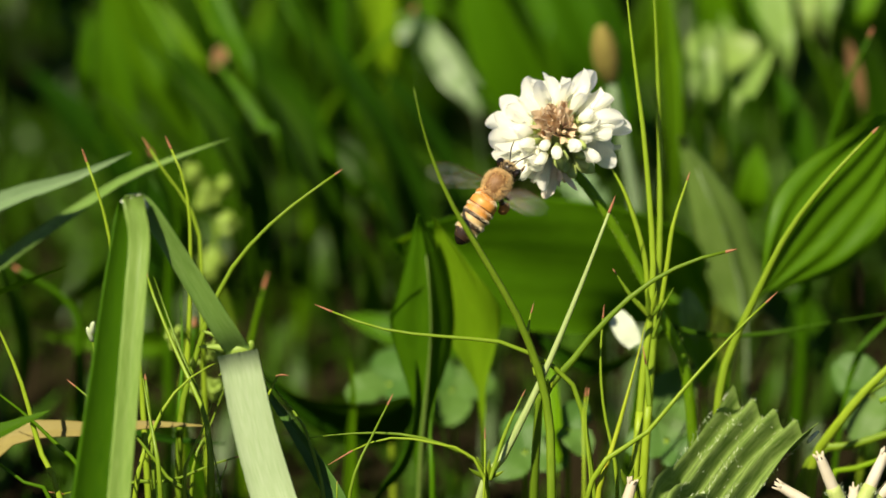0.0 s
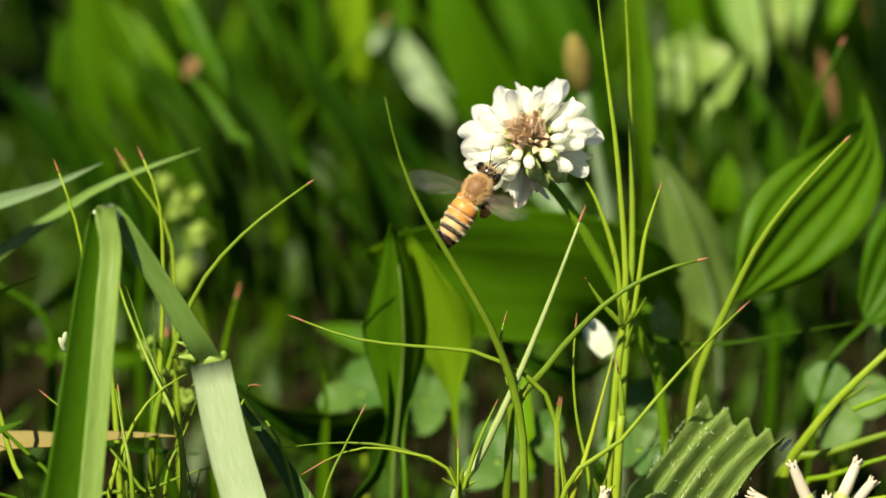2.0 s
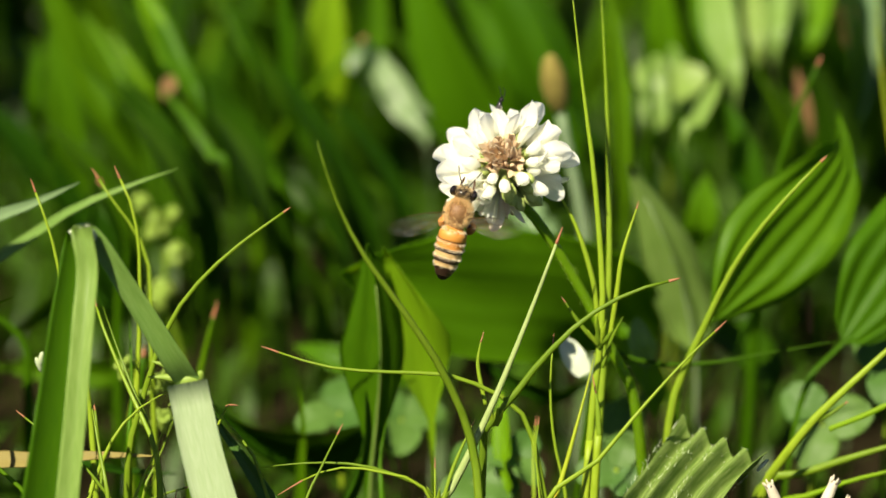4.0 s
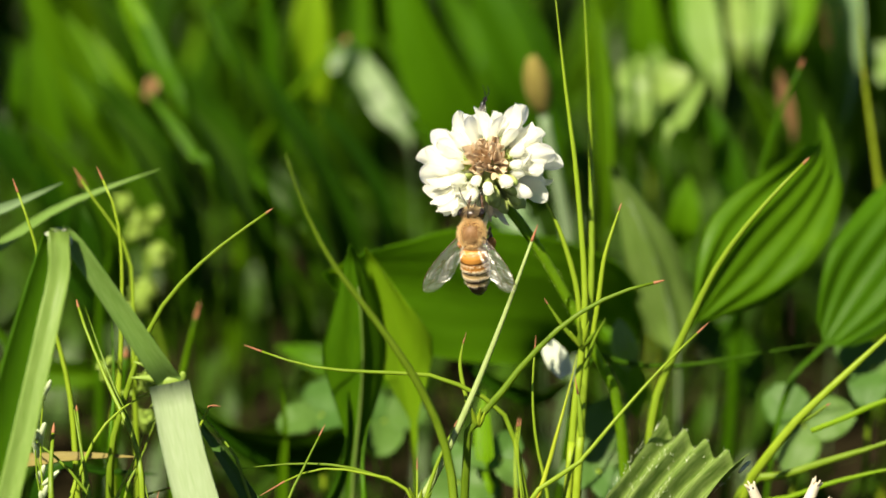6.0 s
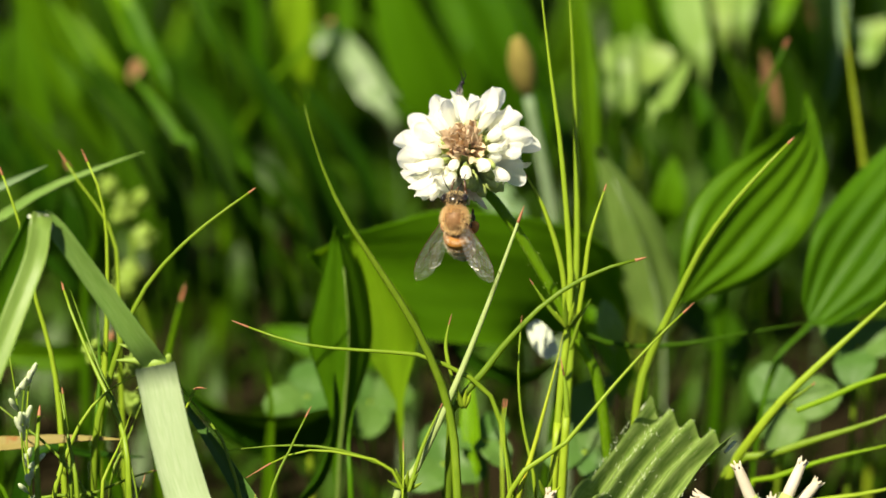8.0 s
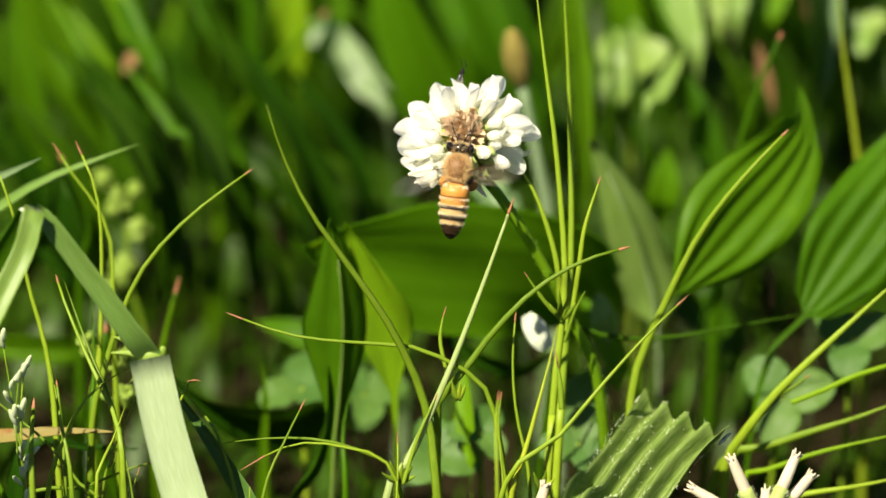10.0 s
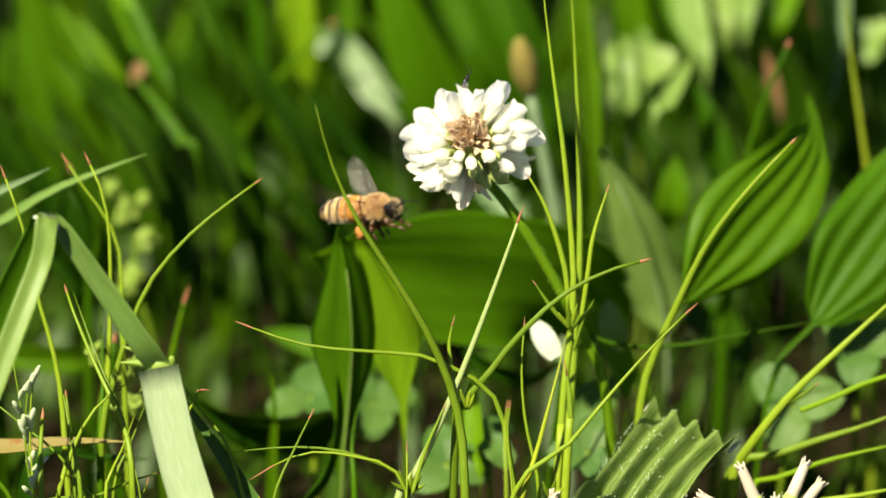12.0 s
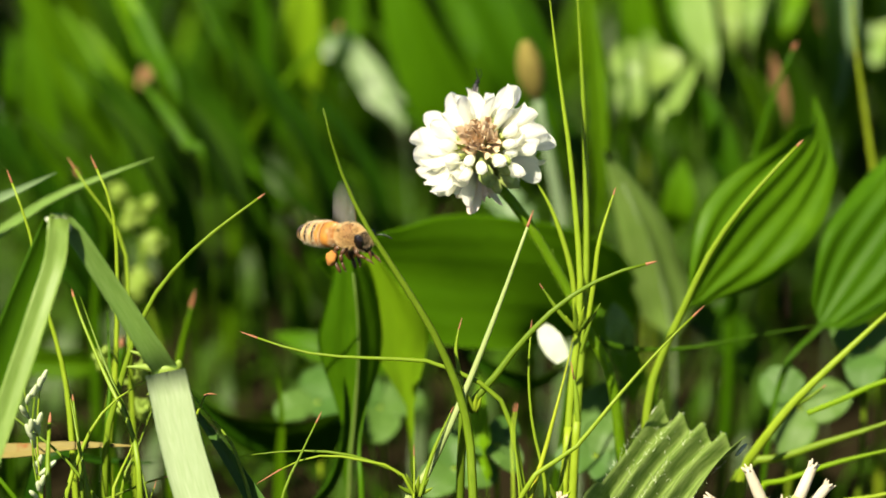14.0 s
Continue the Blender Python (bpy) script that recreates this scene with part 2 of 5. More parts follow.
def grass(points, width, material=None, tip=1.2, label="thin bright green grass blade", flat=0.55, root=True, name="grass_shoot", foot=0.95):
    """A thin round-backed grass blade from its foot to its tip, with a withered tip of its own."""
    pts = rooted(points) if root else list(points)
    base = Vector(pts[0])
    pts = [Vector(p) - base for p in pts]
    ob = thing(name, base, label, "grass shoot", "thin grass shoots")
    path, length = spline(pts, 240)
    cut = 240 - max(2, round(tip / length * 240)) if tip else 240
    bm = bmesh.new()
    r = width * 0.5
    tube(bm, path[:cut - 6:12] + [path[cut]], [r * foot, r * (0.3 + 0.7 * foot), r, r * 0.9, r * 0.62, r * 0.3 if tip else 0.04], 6, 26, flat)
    part("blade", bm, material or RUSH, ob)
    if name == "grass_stalk":
        bm = bmesh.new()
        tube(bm, [path[k] for k in (60, 80, 100, 118)], [r * 1.12, r * 1.2, r * 1.16, r * 1.02], 6, 10, flat)
        part("sheath", bm, material or RUSH, ob)
    if tip:
        bm = bmesh.new()
        tube(bm, [path[cut - 1], path[(cut + 240) // 2], path[-1]], [r * 0.36, r * 0.26, 0.03], 6, 6, flat)
        part("withered_tip", bm, REDTIP, ob, "dry reddish tip")
    return ob


def broadleaf(points, width, hint, material, label, category="leaf", profile=lance, fold=0.3, ribs=0, ribdepth=0.0, wave=0.05, steps=26, across=10, twist=0.0, root=True, thick=0.2, name="plantain_leaf", group="broad meadow leaves", stalk=None, rib=None):
    """A single broad leaf from its foot to its tip with a raised midrib; stalk names the point at which the blade begins."""
    pts = rooted(points) if root else list(points)
    base = Vector(pts[0])
    pts = [Vector(p) - base for p in pts]
    ob = thing(name, base, label, category, group)
    shape = profile
    if stalk is not None:
        run = [0.0]
        for p, q in zip(pts, pts[1:]):
            run.append(run[-1] + (q - p).length)
        start = run[stalk + len(pts) - len(points)] / run[-1]
        slim = 0.045 if thick else 0.03
        shape = lambda u: slim if u < start else max(slim, profile((u - start) / (1 - start))) if u < 0.97 else profile(min(1.0, (u - start) / (1 - start)))
    bm = bmesh.new()
    path = sheet(bm, pts, width, hint, shape, steps, across, fold, ribs, ribdepth, wave, twist, seed=base.x * 0.7, thick=thick)
    part("blade", bm, material, ob)
    bm = bmesh.new()
    fr = frames(path, hint)
    tube(bm, [p + f[2] * (0.05 if rib else -thick - 0.1) for p, f in zip(path, fr)][:-1:3], [width * 0.018 + 0.2, width * 0.015 + 0.12, 0.08] if thick else [0.14, 0.12, 0.06], 5, 14)
    part("midrib", bm, rib or material, ob)
    return ob


# ---- ground ----
def ground():
    bm = bmesh.new()
    n = 60
    side = [30.0 * math.copysign(abs(k / (n / 2) - 1) ** 3.2, k / (n / 2) - 1) for k in range(n + 1)]
    grid = [[bm.verts.new((x, y, 0.004 * noise.noise((x * 9, y * 9, 0)) + 0.002 * noise.noise((x * 60, y * 60, 3)) if abs(x) + abs(y) < 4 else 0)) for x in side] for y in side]
    for i in range(n):
        for j in range(n):
            bm.faces.new((grid[i][j], grid[i][j + 1], grid[i + 1][j + 1], grid[i + 1][j]))
    tagged(part("ground", bm, SOIL, None), "meadow soil, near black with the shade under the plants", "ground", kind="structure")


ground()


# ---- the clover flower ----
def banner(bm, length, width, open_, bend, rng):
    """One petal folded like a gutter that opens and rounds off at its end; it grows along +x, its back to +z."""
    steps, across = 12, 8
    wob = rng.uniform(0, 6)
    rows = []
    for i in range(steps + 1):
        u = math.sin(0.5 * math.pi * i / steps) ** 0.9
        w = width * (0.3 + 0.7 * min(1, u * 1.5) ** 1.3) * (math.sqrt(max(0.0, 1 - max(0.0, (u - 0.74) / 0.26) ** 2)) * 0.97 + 0.03)
        half = math.radians(100 - open_ * min(1, u * 1.25) ** 0.9)
        row = []
        for j in range(across + 1):
            a = half * (2 * j / across - 1)
            r = w * 0.5 / max(0.25, math.sin(min(half, 1.57)))
            y = r * math.sin(a)
            v = 2 * j / across - 1
            z = r * (math.cos(a) - 1) + bend * u * u * length * 0.3 - 0.16 * w * abs(v) * (1 - abs(v)) * 4 * u + 0.1 * math.sin(9 * u + wob) * v * u
            row.append(bm.verts.new(Vector((length * u , y, z + 0.07 * rng.random() * u)) * MM))
        rows.append(row)
    for i in range(steps):
        for j in range(across):
            bm.faces.new((rows[i][j], rows[i + 1][j], rows[i + 1][j + 1], rows[i][j + 1]))


def floret_mesh(kind, rng):
    """Petals of one floret: an open one with its two inner petals, a closed bud, or a withered one."""
    bm = bmesh.new()
    if kind == "open":
        banner(bm, rng.uniform(6.4, 8.0), rng.uniform(2.3, 3.2), rng.uniform(10, 65), rng.uniform(-0.25, 0.8), rng)
        for s in (-1, 1):
            turn = Matrix.Rotation(s * 0.25, 3, "Z") @ Matrix.Rotation(0.25, 3, "Y")
            blob(bm, (4.0, s * 0.55, -0.75), (2.0, 0.22, 0.7), 8, 6, turn)
    elif kind == "bud":
        turn = Matrix.Rotation(-0.12, 3, "Y")
        blob(bm, (2.6, 0, 0), (2.0, 0.85, 0.95), 10, 8, turn)
        banner(bm, rng.uniform(3.8, 4.6), 1.7, 10, 0.2, rng)
    else:
        banner(bm, rng.uniform(3.0, 4.4), rng.uniform(0.7, 1.3), rng.uniform(-10, 30), rng.uniform(-1.3, 1.3), rng)
    bmesh.ops.recalc_face_normals(bm, faces=bm.faces)
    me = bpy.data.meshes.new("floret")
    bm.to_mesh(me)
    bm.free()
    me.materials.append({"open": PETAL, "bud": PETAL, "withered": WITHER}[kind])
    me.polygons.foreach_set("use_smooth", [True] * len(me.polygons))
    return me


def calyx_mesh(teeth=5):
    bm = bmesh.new()
    tube(bm, [(-3.4, 0, 0), (-1.2, 0, 0), (0, 0, 0), (1.3, 0, 0.05)], [0.28, 0.26, 0.42, 0.62], 7, 7)
    if not teeth:
        blob(bm, (1.6, 0, 0), (1.2, 0.66, 0.66), 8, 6)
    for k in range(teeth):
        a = k * 2 * math.pi / 5
        c, s = math.cos(a), math.sin(a)
        tube(bm, [(1.2, 0.55 * c, 0.55 * s), (2.3, 0.75 * c, 0.75 * s)], [0.2, 0.03], 4, 2)
    me = bpy.data.meshes.new("calyx")
    bm.to_mesh(me)
    bm.free()
    me.materials.append(CALYX)
    me.polygons.foreach_set("use_smooth", [True] * len(me.polygons))
    return me


def clover_flower(foot, bends, centre, axis):
    """A white clover head on its stem; the empty stands at the stem's foot."""
    rng = random.Random(5)
    ob = thing("clover_flower", foot, "round white clover flower head with browned centre on a green stem", "flower")
    foot, centre = Vector(foot), Vector(centre) - Vector(foot)
    axis = Vector(axis).normalized()
    bm = bmesh.new()
    tube(bm, [(0, 0, 0), *(Vector(b) - foot for b in bends), centre - axis * 5, centre - axis * 1.0], [0.8, 0.8, 0.72, 0.7], 8, 30)
    part("stem", bm, FRESH, ob, "long hairy green stem")
    bm = bmesh.new()
    path, _ = spline([(0, 0, 0), *(Vector(b) - foot for b in bends), centre - axis * 5, centre - axis * 1.0], 300)
    for p in path[150:]:
        for _ in range(4):
            d = Vector((rng.gauss(0, 1), rng.gauss(0, 1), rng.gauss(0, 0.5))).normalized()
            q = p + d * 0.7
            w = d.cross(Vector((0, 0, 1))).normalized() * 0.035
            bm.faces.new([bm.verts.new(c * MM) for c in (q + w, q - w, q + d * rng.uniform(0.35, 0.7))])
    part("stem_hairs", bm, BUD, ob, kind="stuff")
    bm = bmesh.new()
    blob(bm, centre, (3.3, 3.3, 3.3), 14, 10)
    part("receptacle", bm, CALYX, ob)
    opens = [floret_mesh("open", rng) for _ in range(12)]
    buds = [floret_mesh("bud", rng) for _ in range(3)]
    dry = [floret_mesh("withered", rng) for _ in range(4)]
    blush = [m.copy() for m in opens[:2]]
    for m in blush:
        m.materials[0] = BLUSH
    cal = calyx_mesh()
    pedicel = calyx_mesh(0)
    side = Vector((0, 0, 1)).cross(axis).normalized()
    upw = axis.cross(side).normalized()

    def floret(theta, phi, mesh, size, start, name="floret", roll=0.0):
        t, p = math.radians(theta), math.radians(phi)
        out = axis * math.cos(t) + (side * math.cos(p) + upw * math.sin(p)) * math.sin(t)
        back = axis - out * axis.dot(out)
        if back.length < 0.05:
            back = upw.copy()
        back.normalize()
        m = Matrix((out, back.cross(out), back)).transposed().to_4x4()
        fl = new(name, mesh)
        fl.parent = ob
        fl.matrix_basis = Matrix.Translation((centre + out * start) * MM) @ m @ Matrix.Rotation(roll, 4, "X") @ Matrix.Diagonal((size, size, size, 1))
        if name in ("floret", "bud_floret"):
            c = new("calyx", cal)
            c.parent = fl
        return fl

    # rows from the rim to the crown; phi runs anticlockwise from the right as seen from the crown
    for row, (theta, count, size, start) in enumerate(((120, 20, 0.92, 1.7), (102, 26, 1.01, 1.9), (84, 27, 0.98, 2.1), (66, 23, 0.88, 2.4), (50, 15, 0.70, 2.6))):
        for k in range(count):
            phi = 360 * (k + 0.5 * (row % 2)) / count + rng.uniform(-6, 6)
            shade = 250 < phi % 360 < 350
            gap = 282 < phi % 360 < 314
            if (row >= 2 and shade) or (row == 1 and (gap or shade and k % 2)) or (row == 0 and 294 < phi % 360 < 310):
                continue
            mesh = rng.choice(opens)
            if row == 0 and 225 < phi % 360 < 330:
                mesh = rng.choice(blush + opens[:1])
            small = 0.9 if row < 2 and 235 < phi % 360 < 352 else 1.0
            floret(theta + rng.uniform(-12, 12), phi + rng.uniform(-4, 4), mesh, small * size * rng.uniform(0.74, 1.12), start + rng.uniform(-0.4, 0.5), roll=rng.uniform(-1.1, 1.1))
    for theta, phi in ((60, 255), (48, 278), (46, 308), (70, 322), (58, 338), (44, 345), (42, 255), (48, 228), (44, 205), (44, 12)):
        floret(theta, phi, rng.choice(buds), rng.uniform(0.72, 1.0), rng.uniform(3.2, 4.4), "bud_floret", rng.uniform(-0.4, 0.4))
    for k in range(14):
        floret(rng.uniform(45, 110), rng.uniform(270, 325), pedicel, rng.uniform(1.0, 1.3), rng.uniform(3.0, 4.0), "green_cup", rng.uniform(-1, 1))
    for k in range(84):
        theta = 33 * math.sqrt((k + 0.5) / 84)
        floret(theta, k * 137.5, rng.choice(dry), rng.uniform(0.6, 0.95), 2.3 + rng.uniform(-0.4, 0.8), "withered_floret", rng.uniform(-3, 3))
    return ob


FLOWER_FOOT = (22.8, -9.8, -1.0)
clover = clover_flower(FLOWER_FOOT, [(19.2, -3.0, 55.5), (14.9, -1.0, 68.4), (10.1, 0.6, 77.8), (5.4, 1.5, 85.4)], (0.2, 0.8, 94.3), (-0.090, -0.670, 0.737))


# ---- the honey bee: +x is ahead, +y its left, +z its back ----
def insect(name, a, b, rough, spec=0.4, scale=1500.0, bump=0.4):
    return solid(name, a, b, rough, scale, bump, spec=spec)


AMBER = insect("bee_amber", (0.44, 0.165, 0.025), (0.58, 0.28, 0.06), 0.45)
TAN = insect("bee_tan", (0.42, 0.27, 0.10), (0.60, 0.43, 0.20), 0.45)
RUST = insect("bee_rust", (0.12, 0.05, 0.012), (0.2, 0.09, 0.025), 0.35)
DARK = insect("bee_dark", (0.005, 0.0035, 0.003), (0.012, 0.008, 0.006), 0.2, 0.6)
BAND = insect("bee_band", (0.014, 0.008, 0.005), (0.05, 0.026, 0.014), 0.3, 0.5)
THORAX = insect("bee_thorax", (0.12, 0.055, 0.018), (0.26, 0.13, 0.045), 0.6)
BROWN = insect("bee_brown", (0.035, 0.016, 0.007), (0.11, 0.048, 0.018), 0.35)
EYE_BLACK = insect("bee_eye", (0.006, 0.004, 0.004), (0.014, 0.01, 0.008), 0.12, 0.7, 4000, 0.2)
HAIR = solid("bee_hair", (0.64, 0.45, 0.20), (0.86, 0.68, 0.40), 0.7, 600, 0.0, 0.4, (0.9, 0.68, 0.34))
DOWN = solid("bee_down", (0.74, 0.62, 0.42), (0.86, 0.78, 0.60), 0.7, 600, 0.0, 0.4, (0.9, 0.78, 0.5))
POLLEN = insect("pollen", (0.34, 0.13, 0.03), (0.5, 0.22, 0.05), 0.85, 0.2, 2500, 0.9)


def wing_material():
    """A clear film with a rippled gloss and a trace of matt brown."""
    n = Nodes("wing_film")
    ripple = n.noise(n.coords("Object", (900, 900, 900)), 1.0, 3.0)
    nor = n.bump(ripple, 0.6, 0.0006)
    n.bsdf.inputs["Base Color"].default_value = (0.70, 0.62, 0.50, 1)
    clear = n.add("ShaderNodeBsdfTransparent", Color=(0.97, 0.95, 0.91, 1))
    gloss = n.add("ShaderNodeBsdfAnisotropic", Color=(1, 1, 1, 1), Roughness=0.34, Normal=nor)
    shine = n.add("ShaderNodeMixShader", Fac=0.11)
    n.link(clear.outputs[0], shine.inputs[1])
    n.link(gloss.outputs[0], shine.inputs[2])
    film = n.add("ShaderNodeMixShader", Fac=0.05)
    n.link(shine.outputs[0], film.inputs[1])
    n.link(n.bsdf.outputs[0], film.inputs[2])
    n.link(film.outputs[0], n.out.inputs["Surface"])
    return n.mat


FILM = wing_material()


def turned(bm, stations, seg=20, squash=0.92):
    """A body of rings along -x: (x, radius, drop)."""
    rings = [[bm.verts.new(Vector((x, r * math.cos(2 * math.pi * k / seg), r * squash * math.sin(2 * math.pi * k / seg) + dz)) * MM) for k in range(seg)] for x, r, dz in stations]
    for a, b in zip(rings, rings[1:]):
        for k in range(seg):
            bm.faces.new((a[k], a[(k + 1) % seg], b[(k + 1) % seg], b[k]))
    bm.faces.new(rings[0])
    bm.faces.new(list(reversed(rings[-1])))
    bmesh.ops.recalc_face_normals(bm, faces=bm.faces)


def saddle(bm, ring, seg=22, squash=0.92):
    """A band over the back that narrows down the flanks."""
    rows = []
    for j in range(seg + 1):
        a = math.radians(-28 + 236 * j / seg)
        reach = max(0.12, math.sin(math.pi * j / seg) ** 0.45)
        row = []
        for i in range(5):
            x, r = ring(1 - reach * (1 - i / 4))
            row.append(bm.verts.new(Vector((-x, r * math.cos(a), r * squash * math.sin(a) - 0.06 * x)) * MM))
        rows.append(row)
    for p, q in zip(rows, rows[1:]):
        for i in range(4):
            bm.faces.new((p[i], p[i + 1], q[i + 1], q[i]))


def fur(bm, rng, count, at, radii, length, where, lean=(0, 0, 0), width=0.022):
    """Thin hairs that stand on a rounded body."""
    made = 0
    while made < count:
        d = Vector((rng.gauss(0, 1), rng.gauss(0, 1), rng.gauss(0, 1))).normalized()
        if not where(d):
            continue
        made += 1
        foot = Vector(at) + Vector((d.x * radii[0], d.y * radii[1], d.z * radii[2]))
        out = (d + Vector(lean) + 0.35 * Vector((rng.gauss(0, 1), rng.gauss(0, 1), rng.gauss(0, 1)))).normalized()
        tip = foot + out * length * rng.uniform(0.6, 1.15)
        s = out.cross(Vector((rng.random() - 0.5, rng.random() - 0.5, rng.random() - 0.5))).normalized() * width
        bm.faces.new([bm.verts.new(q * MM) for q in (foot + s, foot - s, tip)])


def bee_leg(bee, name, side, joints, radii, load):
    bm = bmesh.new()
    pts = [Vector((x, y * side, z)) for x, y, z in joints]
    for a, b, r in zip(pts, pts[1:], radii):
        mid = a.lerp(b, 0.45) + Vector((0, side * 0.05, 0.05))
        tube(bm, [a, mid, b], [r * 0.7, r * 1.1, r * 0.6], 7, 5)
    for s in (-1, 1):
        tube(bm, [pts[-1], pts[-1] + Vector((0.15, 0.12 * s, -0.15))], [0.07, 0.02], 4, 2)
    leg = part(name, bm, BROWN, bee)
    if load:
        bm = bmesh.new()
        c = pts[1].lerp(pts[2], 0.6) + Vector((-0.35, side * 0.35, 0))
        blob(bm, c, (0.85, 0.65, 1.0), 16, 12)
        for v in bm.verts:
            v.co += (v.co - c * MM) * 0.3 * noise.noise(v.co * 1800)
        part("pollen_load", bm, POLLEN, leg, "orange pollen ball packed on the hind leg")
    return leg


def wing_edges(length, chord, back):
    """Leading and trailing edge of a wing at even steps from its root to its rounded end."""
    rows = []
    for k in range(15):
        u = math.sin(0.5 * math.pi * k / 14)
        c = chord * (0.16 + 0.84 * math.sin(math.pi * min(1.0, 0.06 + 0.72 * u) ** 1.25)) * math.sqrt(max(0.0, 1 - max(0.0, (u - 0.72) / 0.28) ** 2))
        lead = back + 0.10 * chord * math.sin(math.pi * u) - 0.16 * chord * u ** 5 - (chord * 0.35 - c * 0.35 if u > 0.72 else 0) * 0.6
        rows.append((length * u, lead, lead - c))
    return rows


def bee_wing(bee, name, side):
    """Fore wing with veins, and the hind wing hooked behind it; it grows along y from its root."""
    def film(edges, z):
        bm = bmesh.new()
        rows = [[bm.verts.new(Vector((p + (q - p) * k / 5, y * side, z + 0.09 * math.sin(1.7 * y + 2.2 * k))) * MM) for k in range(6)] for y, p, q in edges]
        for r, q in zip(rows, rows[1:]):
            for k in range(5):
                bm.faces.new((r[k], r[k + 1], q[k + 1], q[k]))
        return bm

    fore = wing_edges(8.4, 2.7, 0.0)
    wing = part(name, film(fore, 0.0), FILM, bee, "clear veined wing")
    part("hind_wing", film(wing_edges(6.2, 1.7, -1.2), -0.15), FILM, wing)
    bm = bmesh.new()
    tube(bm, [(p, y * side, 0.03) for y, p, q in fore[:13]], [0.08, 0.06, 0.045, 0.03], 5, 14)
    for a, b, c in (((-0.3, 0.4), (-0.7, 3.5), (-0.5, 7.2)), ((-0.4, 0.4), (-1.4, 3.6), (-2.4, 5.2)), ((-0.7, 3.5), (-1.6, 5.0), (-2.0, 7.4)), ((-0.5, 5.2), (-1.2, 6.4), (-1.0, 8.4)), ((-0.2, 3.0), (-0.8, 4.4), (-1.5, 4.6))):
        tube(bm, [(q[0], q[1] * side, 0.03) for q in (a, b, c)], [0.03, 0.026, 0.015], 4, 6)
    part("veins", bm, BROWN, wing)
    return wing


def honey_bee():
    rng = random.Random(11)
    bee = thing("honey_bee", (0, 0, 0), "amber and black striped honey bee with furry thorax visiting the clover", "bee")
    bm = bmesh.new()
    blob(bm, (0, 0, 0), (1.85, 1.65, 1.6), 20, 14)
    blob(bm, (-1.35, 0, 0.35), (0.75, 1.15, 0.75), 14, 8)
    part("thorax", bm, THORAX, bee, "brown thorax under dense tan fur")
    bm = bmesh.new()
    fur(bm, rng, 6500, (0, 0, 0), (1.88, 1.66, 1.6), 0.6, lambda d: not (d.z > 0.64 and abs(d.y) < 0.58 and -0.7 < d.x < 0.6) or rng.random() < 0.16, (-0.15, 0, 0.1))
    part("thorax_fur", bm, HAIR, bee, kind="stuff")
    bm = bmesh.new()
    blob(bm, (2.65, 0, -0.45), (0.85, 1.6, 1.35), 16, 12)
    blob(bm, (3.1, 0, -1.25), (0.55, 0.85, 0.75), 12, 8)
    head = part("head", bm, DARK, bee, "dark head with pale facial hair")
    for s in (-1, 1):
        bm = bmesh.new()
        blob(bm, (2.75, 1.32 * s, -0.3), (0.72, 0.5, 1.12), 14, 10, Matrix.Rotation(-0.25 * s, 3, "X"))
        part("eye", bm, EYE_BLACK, head, "glossy black compound eye")
        bm = bmesh.new()
        tube(bm, [(3.35, 0.3 * s, -0.15), (3.9, 0.55 * s, 0.25), (4.45, 0.85 * s, 0.5)], [0.07, 0.07, 0.07], 6, 6)
        tube(bm, [(4.45, 0.85 * s, 0.5), (5.2, 1.25 * s, 0.35), (6.1, 1.6 * s, -0.1)], [0.07, 0.08, 0.06], 6, 8)
        part("antenna", bm, DARK, head)
    bm = bmesh.new()
    fur(bm, rng, 900, (2.65, 0, -0.45), (0.88, 1.45, 1.38), 0.34, lambda d: abs(d.y) < 0.72, (0.1, 0, 0.1), 0.03)
    part("face_fur", bm, HAIR, head, kind="stuff")
    bm = bmesh.new()
    tube(bm, [(3.25, 0, -1.7), (3.55, 0, -2.2), (3.75, 0, -2.9)], [0.32, 0.2, 0.07], 6, 6)
    part("proboscis", bm, BROWN, head)
    # abdomen: six overlapping plates on a hinge behind the waist
    abd = part("abdomen", bmesh.new(), AMBER, bee, "abdomen of overlapping amber and black plates")
    bm = bmesh.new()
    turned(bm, [(0.7, 0.35, 0), (0.1, 0.55, 0), (-0.4, 1.2, -0.05)], 14)
    part("waist", bm, BROWN, abd)
    def radius(x):
        u = min(1.0, max(0.0, x / 7.7))
        return 1.88 * (min(1, u * 5.5 + 0.25) ** 0.5) * math.sqrt(max(0.004, 1 - max(0.0, (u - 0.22) / 0.78) ** 2.3))
    cuts = [0.15, 1.8, 3.4, 4.85, 6.1, 6.75, 7.7]
    for k in range(6):
        a, b = cuts[k], cuts[k + 1] + (0.16 if k < 5 else 0)
        mat = (AMBER, AMBER, TAN, TAN, TAN, DARK)[k]
        band = (0.08, 0.28, 0.42, 0.48, 0.8, 0.0)[k]
        bm = bmesh.new()
        n = 6
        turned(bm, [(-(a + (b - a) * i / n), radius(a + (b - a) * i / n) * (1.0 + 0.025 * i / n), -0.06 * (a + (b - a) * i / n)) for i in range(n + 1)], 22)
        tg = part("tergite", bm, mat, abd)
        if band:
            c = b - (b - a) * band
            bm = bmesh.new()
            saddle(bm, lambda f: ((c + (b + 0.01 - c) * f), radius(c + (b - c) * f) * (1.0 + 0.025 * (1 - band + band * f)) + 0.03))
            part("dark_band", bm, RUST if k == 0 else BAND, tg, "dark brown band")
    bm = bmesh.new()
